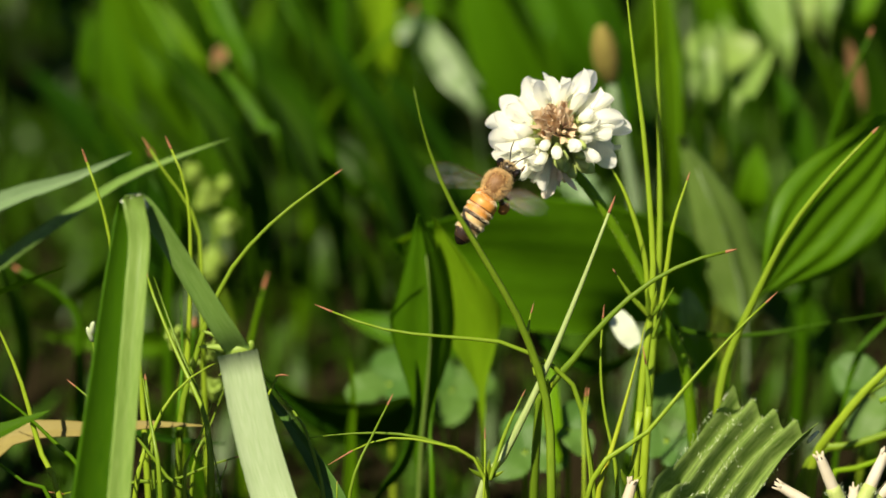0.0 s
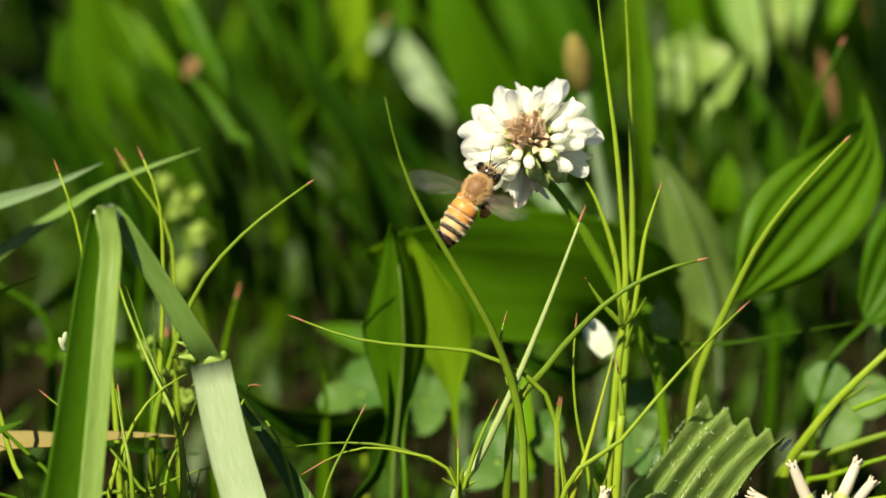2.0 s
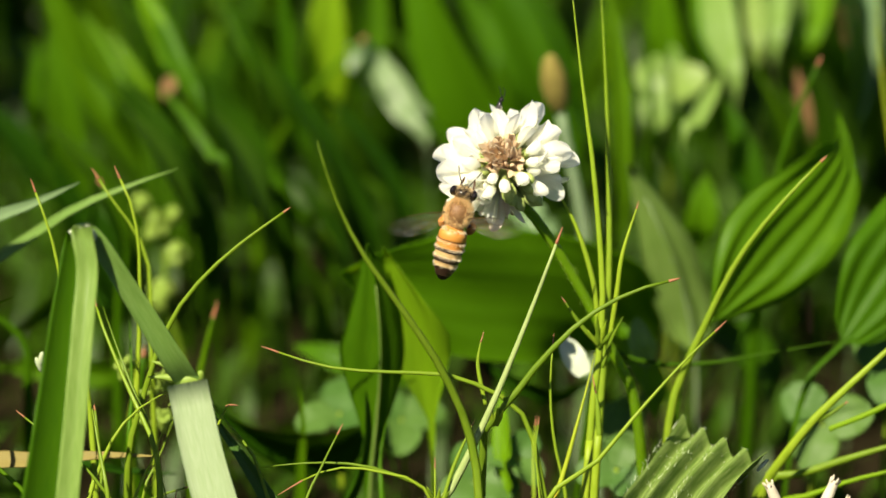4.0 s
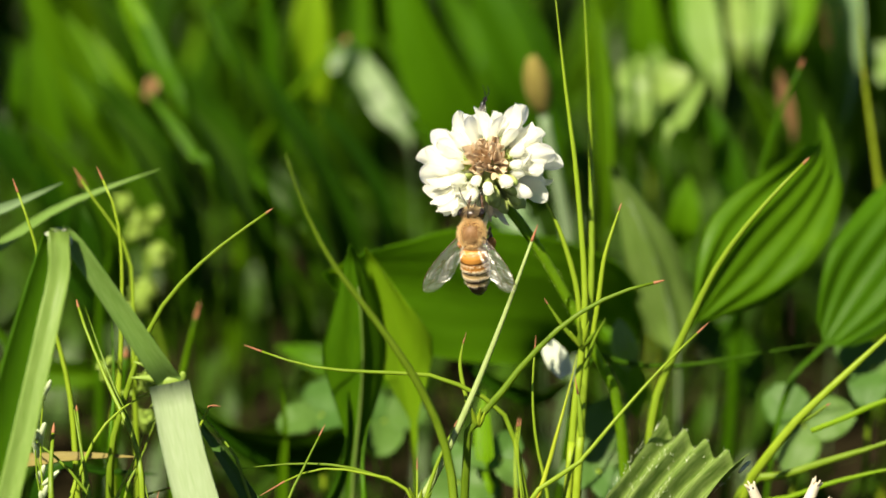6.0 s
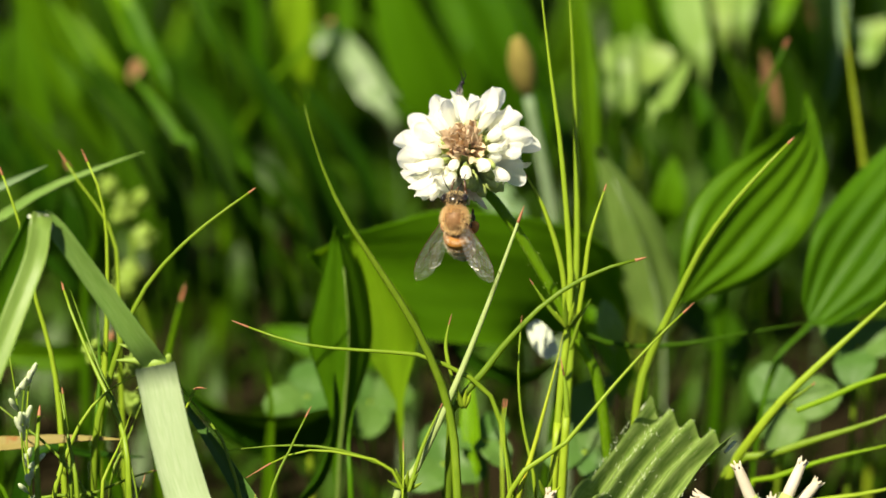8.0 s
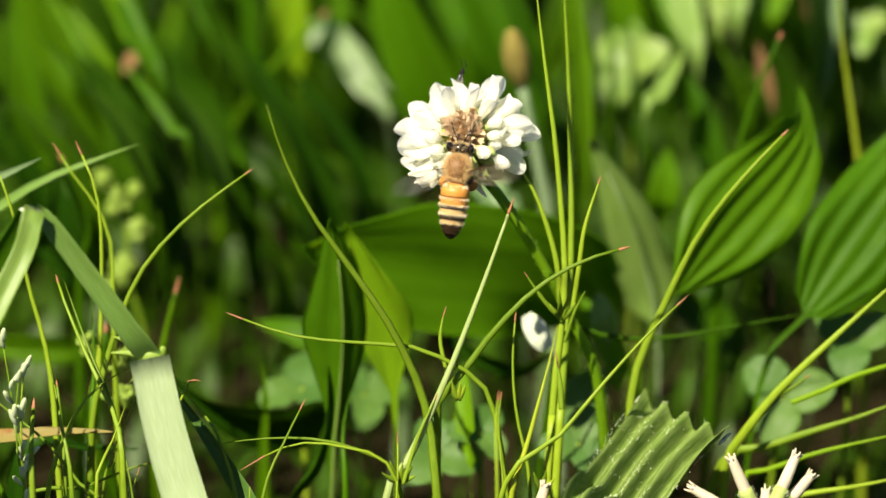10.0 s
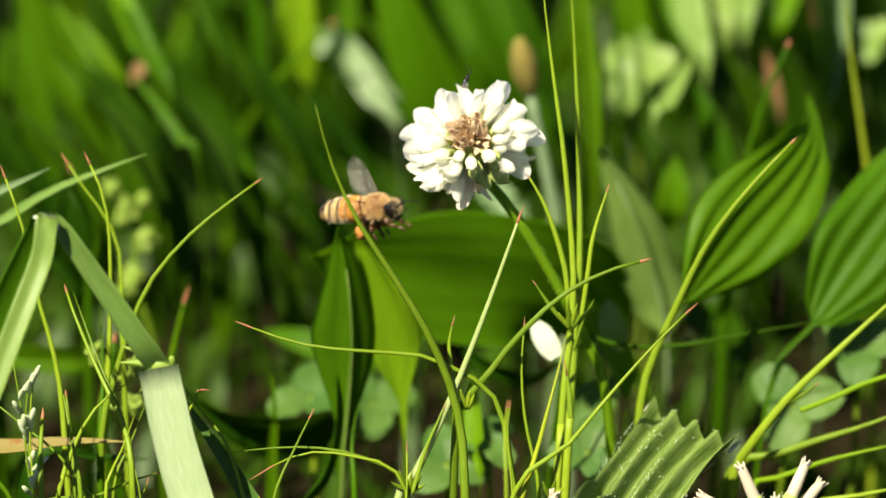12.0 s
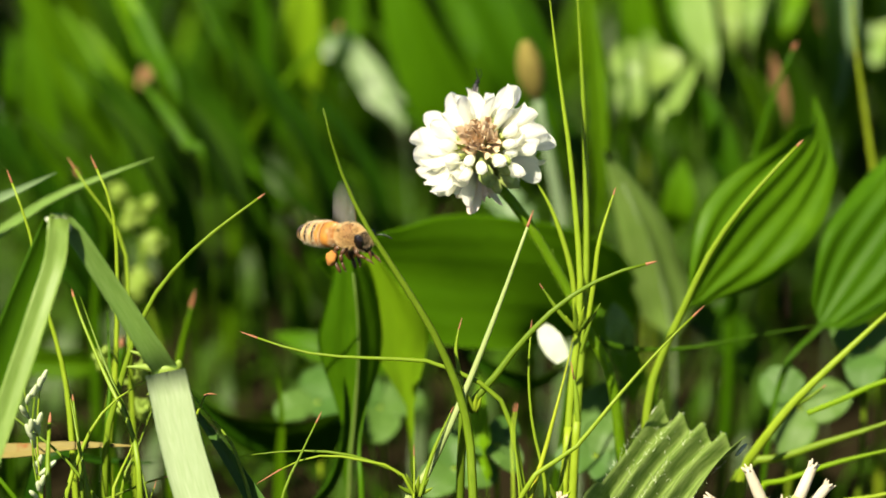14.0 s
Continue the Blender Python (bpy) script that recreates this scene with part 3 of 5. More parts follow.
    for k, (x, cnt) in enumerate(((0.6, 1100), (2.1, 900), (3.0, 1900), (4.2, 1900), (5.4, 500))):
        fur(bm, rng, cnt, (-x, 0, -0.06 * x), (0.5, radius(x), radius(x) * 0.92), 0.42, lambda d: abs(d.x) < 0.75, (-0.9, 0, 0), 0.022)
    part("abdomen_fur", bm, DOWN, abd, kind="stuff")
    abd.location = Vector((-1.75, 0, -0.15)) * MM
    for s in (-1, 1):
        bee_leg(bee, "front_leg", s, ((1.4, 0.6, -1.3), (2.3, 1.1, -2.2), (3.4, 0.9, -2.5), (4.6, 0.7, -3.1)), (0.34, 0.27, 0.17), False)
        bee_leg(bee, "middle_leg", s, ((0.1, 0.8, -1.5), (-0.3, 1.6, -2.3), (-0.2, 1.6, -3.3), (0.3, 1.5, -4.4)), (0.36, 0.32, 0.2), False)
        bee_leg(bee, "hind_leg", s, ((-0.9, 0.8, -1.4), (-1.5, 1.5, -1.9), (-1.3, 1.6, -3.5), (-0.6, 1.5, -4.8)), (0.4, 0.46, 0.28), True)
    wings = [bee_wing(bee, "wing", s) for s in (1, -1)]
    return bee, abd, wings


bee, abdomen, bee_wings = honey_bee()


def tiny_fly():
    """A very small dark fly that clings behind the petals."""
    ob = thing("tiny_fly", (0, 0, 0), "tiny dark fly half hidden behind the white petals", "fly")
    bm = bmesh.new()
    blob(bm, (0, 0, 0), (0.45, 0.45, 1.1), 8, 6)
    blob(bm, (0.1, 0, 1.2), (0.35, 0.35, 0.35), 8, 6)
    part("body", bm, DARK, ob)
    for s in (-1, 1):
        bm = bmesh.new()
        tube(bm, [(0.1, 0, 1.4), (0.1 + 0.3 * s, 0, 2.2), (0.3 * s - 0.4, 0, 3.0)], [0.07, 0.06, 0.04], 5, 5)
        part("feeler", bm, DARK, ob)
        bm = bmesh.new()
        sheet(bm, [(0, -0.3, 0.5), (0.2 * s, -0.5, -0.6), (0.4 * s, -0.5, -1.6)], 0.9, (0, -1, 0), lance, 8, 4, 0.1)
        part("wing", bm, FILM, ob)
    return ob


fly = tiny_fly()


# ---- grass and leaves round the flower ----
TALL = "tall slender bright green grass stalk"
grass([(10.7, -15.5, 46.0), (12.1, -9.4, 63.6), (13.4, -5.5, 76.1), (12.2, 0.2, 92.9), (10.6, 3.9, 104.6), (9.0, 9.3, 118.1)], 1.1, tip=0, label=TALL, name="grass_stalk")
grass([(12.2, -11.0, 43.7), (13.7, -3.7, 64.4), (14.6, 0.6, 77.8), (14.5, 7.6, 95.1), (13.8, 12.5, 109.9), (13.3, 15.4, 117.1)], 1.1, tip=0, label=TALL, name="grass_stalk")
sway = grass([(-0.6, -20.3, 50.0), (-1.3, -16.8, 62.7), (-5.0, -17.0, 74.4), (-10.3, -17.2, 84.5), (-14.2, -17.5, 91.7), (-17.2, -16.7, 99.1), (-19.0, -16.7, 107.2)], 1.3, tip=0.0, foot=0.5, label="arching green grass blade that sways in the wind")
tip_right = grass([(-2.2, -14.7, 61.4), (0.1, -14.4, 64.6), (5.0, -13.0, 70.9), (11.0, -11.7, 76.7), (17.4, -10.3, 80.1), (24.3, -9.6, 81.9)], 1.3, label="grass blade arching over with a reddish tip")
tip_left = grass([(5.3, -18.8, 48.5), (4.3, -16.8, 56.0), (2.9, -14.9, 63.4), (0.0, -14.8, 66.4), (-4.2, -14.8, 69.2), (-8.3, -14.2, 70.4), (-20.1, -13.8, 71.4), (-26.2, -12.4, 72.3), (-32.5, -10.6, 74.2)], 0.85, tip=2.2, label="long thin grass blade lying almost level with red tip")
tip_mid = grass([(-10.4, -20.6, 49.4), (-9.0, -19.4, 52.2), (-6.0, -18.3, 57.6), (-1.3, -15.6, 67.2), (3.4, -12.2, 78.1), (7.8, -8.8, 89.2)], 1.25, tip=2.0, label="straight pale green grass blade with pinkish tip", material=BLEACHED)
grass([(-2.7, -13.2, 64.9), (-3.7, -11.4, 69.5), (-3.5, -10.4, 72.0), (-2.9, -9.5, 74.1)], 0.6, tip=1.5, root=False)
grass([(23.0, -3.3, 54.8), (24.5, -1.3, 62.5), (27.7, -1.1, 70.9), (31.9, -0.5, 80.4), (37.3, 0.4, 88.0), (44.1, 2.2, 95.1)], 1.35, tip=0.8, label="stout arching grass blade beside a ribbed leaf")
grass([(4.6, -20.6, 52.1), (11.8, -18.1, 58.3), (18.7, -15.1, 65.7), (24.8, -11.7, 71.3), (30.0, -9.0, 75.4)], 0.85, tip=2.0)
grass([(8.5, -16.7, 48.3), (7.8, -15.3, 54.5), (6.5, -13.9, 60.6), (6.1, -11.3, 67.0), (6.6, -8.7, 73.4)], 0.7, tip=1.6)
grass([(5.8, -20.0, 50.8), (7.5, -18.0, 55.8), (9.5, -15.3, 62.5), (11.2, -12.1, 67.7), (12.2, -9.6, 71.2)], 1.0, tip=0.0, label="yellowing grass blade with orange spots", material=SPOTTED)
grass([(12.8, -13.0, 60.2), (12.5, -11.3, 64.4), (11.9, -9.9, 67.8)], 0.8, tip=2.5, root=False)
grass([(13.1, -7.6, 70.8), (10.4, -7.4, 74.0), (7.7, -6.9, 78.0)], 0.65, tip=0.9, root=False)
grass([(14.0, -7.1, 69.3), (15.2, -5.8, 77.9), (16.0, -4.6, 83.6), (18.2, -2.0, 90.0)], 0.7, tip=1.0, root=False)
grass([(12.9, -5.1, 71.8), (12.2, -3.4, 78.6), (9.8, -1.4, 86.1), (7.1, 0.5, 90.8)], 0.8, tip=0.8, root=False)
grass([(13.3, -8.6, 68.3), (14.5, -8.1, 72.3), (16.0, -7.9, 75.5)], 0.5, tip=0.0, root=False)
grass([(4.7, -20.3, 50.1), (4.3, -18.0, 55.8), (4.0, -16.3, 60.0), (4.5, -14.8, 63.8)], 0.6, tip=0.8)
grass([(-9.8, -22.4, 50.3), (-9.6, -20.7, 54.5), (-9.6, -18.6, 59.7)], 0.6, tip=1.2)
grass([(-8.9, -21.2, 53.1), (-7.0, -19.0, 58.7), (-4.2, -16.7, 64.4)], 0.55, tip=1.0, root=False)
grass([(-9.3, -20.6, 52.0), (-11.4, -19.3, 55.1), (-15.5, -19.4, 57.7), (-21.6, -18.9, 58.9), (-27.7, -18.0, 58.5), (-33.4, -17.3, 57.5)], 0.75, tip=0.0)
grass([(-9.7, -21.2, 53.1), (-14.0, -20.6, 57.4), (-20.8, -20.0, 58.8), (-25.4, -20.3, 58.1), (-30.7, -20.5, 55.0)], 0.7, tip=3.5, label="thin grass blade drooping to a red tip")
grass([(-27.8, -24.2, 51.2), (-25.3, -21.3, 58.2), (-21.9, -18.7, 64.7)], 0.75, tip=1.5)
grass([(-29.4, -24.2, 51.2), (-29.3, -23.1, 53.9)], 0.6, tip=1.0)

grass([(-46.1, -24.1, 56.7), (-47.0, -19.9, 61.7), (-49.0, -16.4, 65.1), (-51.5, -12.7, 68.9), (-54.7, -8.0, 75.1), (-55.8, -5.0, 77.2)], 1.05, tip=1.0)
grass([(-57.5, -30.0, 57.2), (-57.8, -25.9, 62.2), (-57.6, -22.0, 66.6)], 1.5, tip=1.2)
grass([(-49.4, -26.3, 56.1), (-47.7, -22.8, 59.8), (-45.8, -18.9, 64.2)], 0.9, tip=0.0)
grass([(-52.6, -28.1, 57.0), (-53.9, -23.8, 62.4), (-55.1, -19.6, 67.4), (-55.9, -17.1, 68.3)], 1.0, tip=0.0)
grass([(-51.5, -9.5, 55.2), (-51.2, -4.7, 61.9), (-51.5, 0.0, 68.4), (-51.8, 3.0, 70.5)], 1.1, LIT_GREEN, tip=0.0)
grass([(-16.7, -5.9, 44.6), (-17.0, -1.0, 51.5), (-15.9, 2.8, 55.8)], 1.3, LIT_GREEN, tip=0.0)
grass([(2.6, -44.1, 63.4), (2.5, -39.5, 69.6), (3.1, -35.8, 73.5)], 0.8, tip=1.0)

def node_shoots(at, ways, label="tuft of tiny pointed shoots at a grass joint"):
    """Small pointed bracts that stand round a joint of the stalks: sideways, upward, length."""
    ob = thing("grass_joint", at, label, "grass joint", "grass joints")
    for x, z, length in ways:
        bm = bmesh.new()
        d = Vector((x, -0.2, z)).normalized()
        tube(bm, [(0, 0, 0), d * length * 0.5 + Vector((x * 0.3, 0, 0)), d * length], [0.4, 0.34, 0.04], 6, 6, 0.6)
        part("bract", bm, RUSH, ob)


node_shoots((-1.4, -15.2, 62.8), ((-0.3, 1, 3.4), (0.1, 1, 3.0), (0.4, 1, 2.6), (-0.5, 0.9, 1.8), (0.0, 1, 1.8)))
node_shoots((-9.3, -20.2, 53.0), ((-0.4, 1, 3.8), (0.1, 1, 3.2), (0.6, 1, 3.4), (-0.9, 0.6, 3.0), (0.9, 0.5, 2.6), (0.3, 0.9, 2.0)))
node_shoots((12.9, -7.5, 71.1), ((-0.1, 1, 5.0), (0.2, 1, 4.2), (-0.5, 0.8, 3.2), (0.6, 0.9, 3.4), (-0.2, 0.9, 2.6)))
node_shoots((9.7, -20.6, 52.0), ((-0.4, 1, 3.0), (0.2, 1, 3.4), (0.7, 0.7, 2.6)))
# left-hand cluster
tip_up = grass([(-51.2, -11.4, 56.0), (-49.1, -8.9, 65.0), (-46.1, -7.5, 73.7), (-42.7, -6.3, 79.4), (-36.9, -5.0, 85.2), (-28.8, -3.7, 91.1)], 1.0, tip=0.6, label="gracefully arching thin grass blade")
grass([(-55.8, -12.5, 48.0), (-57.0, -7.0, 64.2), (-59.8, -3.6, 75.4), (-61.6, -1.1, 84.3), (-64.5, 2.0, 92.0)], 0.95, tip=1.6)
grass([(-51.7, -8.1, 51.0), (-50.5, -4.3, 63.0), (-49.9, -0.6, 77.5), (-50.5, 1.9, 86.5), (-53.3, 4.6, 92.9)], 0.95, tip=1.5)
grass([(-48.8, 1.8, 62.0), (-49.5, 7.4, 78.5), (-53.3, 8.8, 84.7), (-57.1, 11.1, 90.3)], 0.95, tip=1.5)
grass([(-46.5, -22.4, 50.3), (-46.5, -19.7, 57.0), (-47.8, -16.3, 62.5), (-50.2, -13.3, 67.4), (-52.4, -9.5, 71.6), (-54.7, -4.5, 75.8)], 0.9, tip=0)
grass([(-56.5, -23.3, 50.8), (-54.7, -20.3, 58.1), (-51.8, -18.0, 63.7), (-48.1, -15.8, 66.5), (-44.0, -14.1, 68.0)], 0.95, tip=0)
grass([(-54.4, -18.8, 48.5), (-54.7, -15.3, 57.0), (-55.6, -12.2, 64.7)], 1.0, tip=0.6)
grass([(-66.1, -24.4, 50.5), (-69.0, -21.6, 57.5), (-71.1, -19.4, 65.6), (-74.1, -17.5, 73.1), (-78.5, -15.3, 81.0)], 1.0, tip=0)
grass([(-60.8, -27.8, 53.0), (-67.9, -24.3, 61.5), (-73.8, -22.4, 66.2), (-79.1, -21.2, 69.3)], 0.95, tip=0, material=GREEN)
grass([(-66.5, -29.8, 53.2), (-70.6, -28.5, 56.5), (-73.6, -27.6, 58.7), (-79.5, -26.2, 62.2)], 0.95, tip=0, material=GREEN)
grass([(-48.2, -26.2, 51.4), (-51.6, -24.8, 55.0), (-56.1, -22.6, 60.3), (-60.0, -20.5, 62.8), (-65.5, -18.0, 66.5)], 0.75, tip=1.4)
grass([(-60.7, -18.7, 48.8), (-52.3, -17.7, 51.2), (-46.2, -15.9, 53.0), (-42.4, -15.5, 54.0)], 0.85, tip=1.0, label="low level grass blade with orange tip")
grass([(-49.4, -15.8, 50.5), (-47.5, -12.6, 55.7), (-44.8, -10.0, 62.2)], 0.7, tip=0)
grass([(-38.3, -23.9, 52.0), (-38.7, -21.5, 60.8), (-38.4, -20.8, 65.4), (-37.4, -19.9, 67.8), (-35.7, -19.9, 67.9)], 0.95, tip=1.6, label="short grass blade curled over at its red tip")
grass([(-31.1, -22.7, 49.6), (-32.1, -20.7, 54.5), (-34.1, -18.4, 60.2), (-38.2, -15.6, 64.3), (-40.7, -13.4, 67.1)], 0.8, tip=0)
grass([(-46.5, -24.2, 51.2), (-44.8, -23.0, 54.0), (-44.0, -22.0, 56.5)], 0.6, tip=1.0)
grass([(-44.5, -26.2, 51.4), (-45.2, -24.8, 54.9), (-46.0, -22.9, 59.8), (-47.8, -23.1, 56.5)], 0.6, tip=0)
grass([(-61.5, -19.1, 47.8), (-66.1, -18.4, 49.5), (-69.1, -18.2, 49.9)], 0.6, tip=2.5)
# right-hand runners
grass([(36.5, -5.6, 49.1), (38.2, -6.4, 52.5), (42.3, -6.1, 58.5), (47.3, -5.2, 63.6), (57.4, -2.6, 72.6), (63.7, -0.6, 77.6)], 1.5, tip=0, label="sturdy jointed grass runner")
grass([(42.0, -6.1, 58.5), (45.1, -5.6, 59.9), (47.7, -4.9, 61.5)], 0.8, tip=0.6, root=False)
grass([(35.8, -2.6, 45.9), (41.9, -3.3, 49.6), (48.0, -4.3, 52.4), (55.6, -5.2, 55.5), (64.1, -4.8, 59.0)], 1.5, tip=0, label="sturdy jointed grass runner")
grass([(38.7, -5.3, 44.6), (43.2, -6.1, 47.8), (49.3, -7.1, 50.7), (58.3, -8.1, 53.5), (63.9, -7.7, 54.7)], 1.0, tip=0, label="sturdy jointed grass runner", material=FRESH)
grass([(43.7, -10.2, 43.0), (48.2, -11.0, 46.3), (52.7, -11.7, 47.4), (63.5, -11.8, 49.8)], 1.2, tip=0, label="sturdy jointed grass runner")
grass([(45.2, -5.4, 57.5), (50.0, -4.7, 59.2), (54.7, -4.0, 61.1), (64.2, -2.9, 63.7)], 0.8, tip=0, label="thin pale side shoot", material=FRESH, root=False)
grass([(14.2, 9.7, 60.3), (22.3, 9.8, 60.6), (30.3, 9.9, 60.9), (39.2, 10.5, 62.3), (50.4, 11.2, 64.0)], 0.95, tip=0, material=SHADED_GREEN)
grass([(64.8, 52.9, 56.9), (63.2, 55.9, 69.9), (61.4, 58.3, 81.2), (60.0, 60.9, 90.4), (59.3, 64.1, 101.2)], 1.15, tip=0, material=SPOTTED, label='grass blade with orange spots')


def seed_head(points, spikelets, label):
    """A thin stalk with small pointed husks: (share of the way up, side, lean, length)."""
    pts = rooted(points)
    base = Vector(pts[0])
    pts = [Vector(p) - base for p in pts]
    ob = thing("seed_head", base, label, "grass seed head", "meadow grass seed heads")
    bm = bmesh.new()
    path = tube(bm, pts, [0.26, 0.18, 0.10], 6, 40)
    part("stalk", bm, RUSH, ob)
    rng = random.Random(round(base.x * 7))
    for share, sx, lean, size in spikelets:
        p = path[round(share * 40)]
        way = Vector((sx * math.sin(lean), -0.25, math.cos(lean))).normalized()
        bm = bmesh.new()
        for k in range(2):
            s = 1 if k % 2 else -1
            c = p + way * (1.2 + size * 0.28 * k)
            turn = way.to_track_quat("Z", "Y").to_matrix() @ Matrix.Rotation(0.22 * s, 3, "Y")
            blob(bm, c + turn @ Vector((0.22 * s, 0, 0)), (0.42, 0.34, size * 0.36), 8, 8, turn)
        tube(bm, [p, p + way * 1.2], [0.12, 0.1], 5, 2)
        part("husk", bm, SEED, ob)
    return ob


seed_head([(-59.2, -25.1, 56.6), (-60.1, -22.5, 62.9), (-60.8, -20.8, 67.1), (-61.7, -18.7, 72.3)], [(0.99, -1, 0.05, 3.6), (0.93, 1, 0.35, 3.0), (0.9, -1, 0.45, 2.6), (0.84, 1, 0.15, 4.2), (0.79, 1, 0.05, 3.4), (0.75, -1, 0.6, 2.2)], "pale green meadow grass seed head")
seed_head([(-58.4, -28.6, 53.6), (-59.1, -25.8, 60.5), (-59.2, -23.6, 66.0), (-58.7, -21.4, 71.5)], [(0.97, 1, 0.25, 3.6), (0.9, 1, 0.1, 3.6), (0.82, 1, 0.75, 3.4), (0.76, 1, 0.2, 3.8), (0.68, 1, 0.9, 3.8)], "pale green meadow grass seed head")
seed_head([(-58.5, -28.4, 54.1), (-59.6, -26.1, 59.7), (-59.9, -23.9, 65.2), (-59.3, -21.7, 70.7)], [(0.98, 1, 0.3, 3.4), (0.9, -1, 0.1, 3.8), (0.8, 1, 0.1, 3.0), (0.7, -1, 1.0, 3.4)], "pale green meadow grass seed head")


def folded_blade():
    """A wide blue-green grass blade creased at a knee, its broken end hanging down, and its pale sheath."""
    knee, knot = Vector((-54.7, -25.8, 95.3)), Vector((-41.8, -23.9, 73.2))
    low = Vector((-35.6, -35.1, 50.9))
    foot = Vector((low.x + 3, low.y + 2, -1.0))
    ob = thing("folded_grass_leaf", foot, "wide pale green grass blade creased at its knee", "grass leaf")
    bm = bmesh.new()
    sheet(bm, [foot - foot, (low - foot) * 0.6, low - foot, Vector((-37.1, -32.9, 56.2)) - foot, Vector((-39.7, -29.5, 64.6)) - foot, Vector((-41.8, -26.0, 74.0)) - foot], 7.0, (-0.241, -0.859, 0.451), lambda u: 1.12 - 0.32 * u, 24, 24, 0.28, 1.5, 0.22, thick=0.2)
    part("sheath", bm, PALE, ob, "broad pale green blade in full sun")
    # The arm is a greyer green than the sheath, some shade in that colour.
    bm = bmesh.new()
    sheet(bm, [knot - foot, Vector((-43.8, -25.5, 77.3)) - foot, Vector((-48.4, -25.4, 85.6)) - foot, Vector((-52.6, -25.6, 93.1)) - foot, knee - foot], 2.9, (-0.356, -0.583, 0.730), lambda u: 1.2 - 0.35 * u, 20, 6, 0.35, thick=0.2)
    arm = part("arm", bm, GREY, ob, "blue-green blade with shade in its colour")
    bm = bmesh.new()
    blob(bm, knot - foot, (1.7, 0.9, 1.1), 12, 8)
    blob(bm, knot - foot + Vector((1.5, -0.5, 1.0)), (0.5, 0.4, 0.8), 8, 6)
    part("joint", bm, BUD, ob, "swollen green joint")
    bm = bmesh.new()
    for k, (dx, dz) in enumerate(((-5, 2.5), (-4, 4), (-5.5, 0.2), (-3, -4), (-2.6, -6))):
        tube(bm, [knot - foot, knot - foot + Vector((dx * 0.5, 1, dz * 0.6)), knot - foot + Vector((dx, 1, dz))], [0.7, 0.6, 0.08], 5, 5)
    part("side_shoots", bm, BUD, ob)
    bm = bmesh.new()
    sheet(bm, [(0.3, 1.6, -1.2), (0.1, 0.4, 0.7), (0.1, -1.4, -0.2), Vector((-53.9, -28.5, 91.1)) - knee, Vector((-54.3, -32.1, 84.9)) - knee, Vector((-55.2, -37.9, 73.3)) - knee, Vector((-56.2, -42.2, 62.6)) - knee, Vector((-56.7, -44.9, 56.0)) - knee], 2.7, (-0.099, -0.940, 0.326), lambda u: 1.05 + 0.1 * u, 26, 8, 0.3, thick=0.2)
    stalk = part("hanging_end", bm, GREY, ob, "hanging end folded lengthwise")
    # Other half of the hanging blade, in darker green that stands for its shade.
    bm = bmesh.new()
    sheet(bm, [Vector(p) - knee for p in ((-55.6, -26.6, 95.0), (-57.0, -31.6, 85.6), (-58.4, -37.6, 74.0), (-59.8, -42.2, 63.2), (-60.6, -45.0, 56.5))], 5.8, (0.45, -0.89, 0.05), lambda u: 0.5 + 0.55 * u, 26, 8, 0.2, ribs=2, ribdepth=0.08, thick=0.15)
    part("shaded_half", bm, GREEN, stalk, "darker green half turned from the sun, shade put into its colour")
    bm = bmesh.new()
    blob(bm, (0.0, -0.2, -0.7), (1.9, 0.9, 1.2), 18, 12)
    for v in bm.verts:
        v.co += Vector((0.0005, 0.0003, 0.0008)) * noise.noise(v.co * 700)
    part("crease", bm, FADED, stalk, "bleached crease")
    stalk.location = (knee - foot) * MM
    return ob, stalk, arm, knee - foot, knot - foot


fold_thing, fold_end, fold_arm, fold_knee, fold_knot = folded_blade()


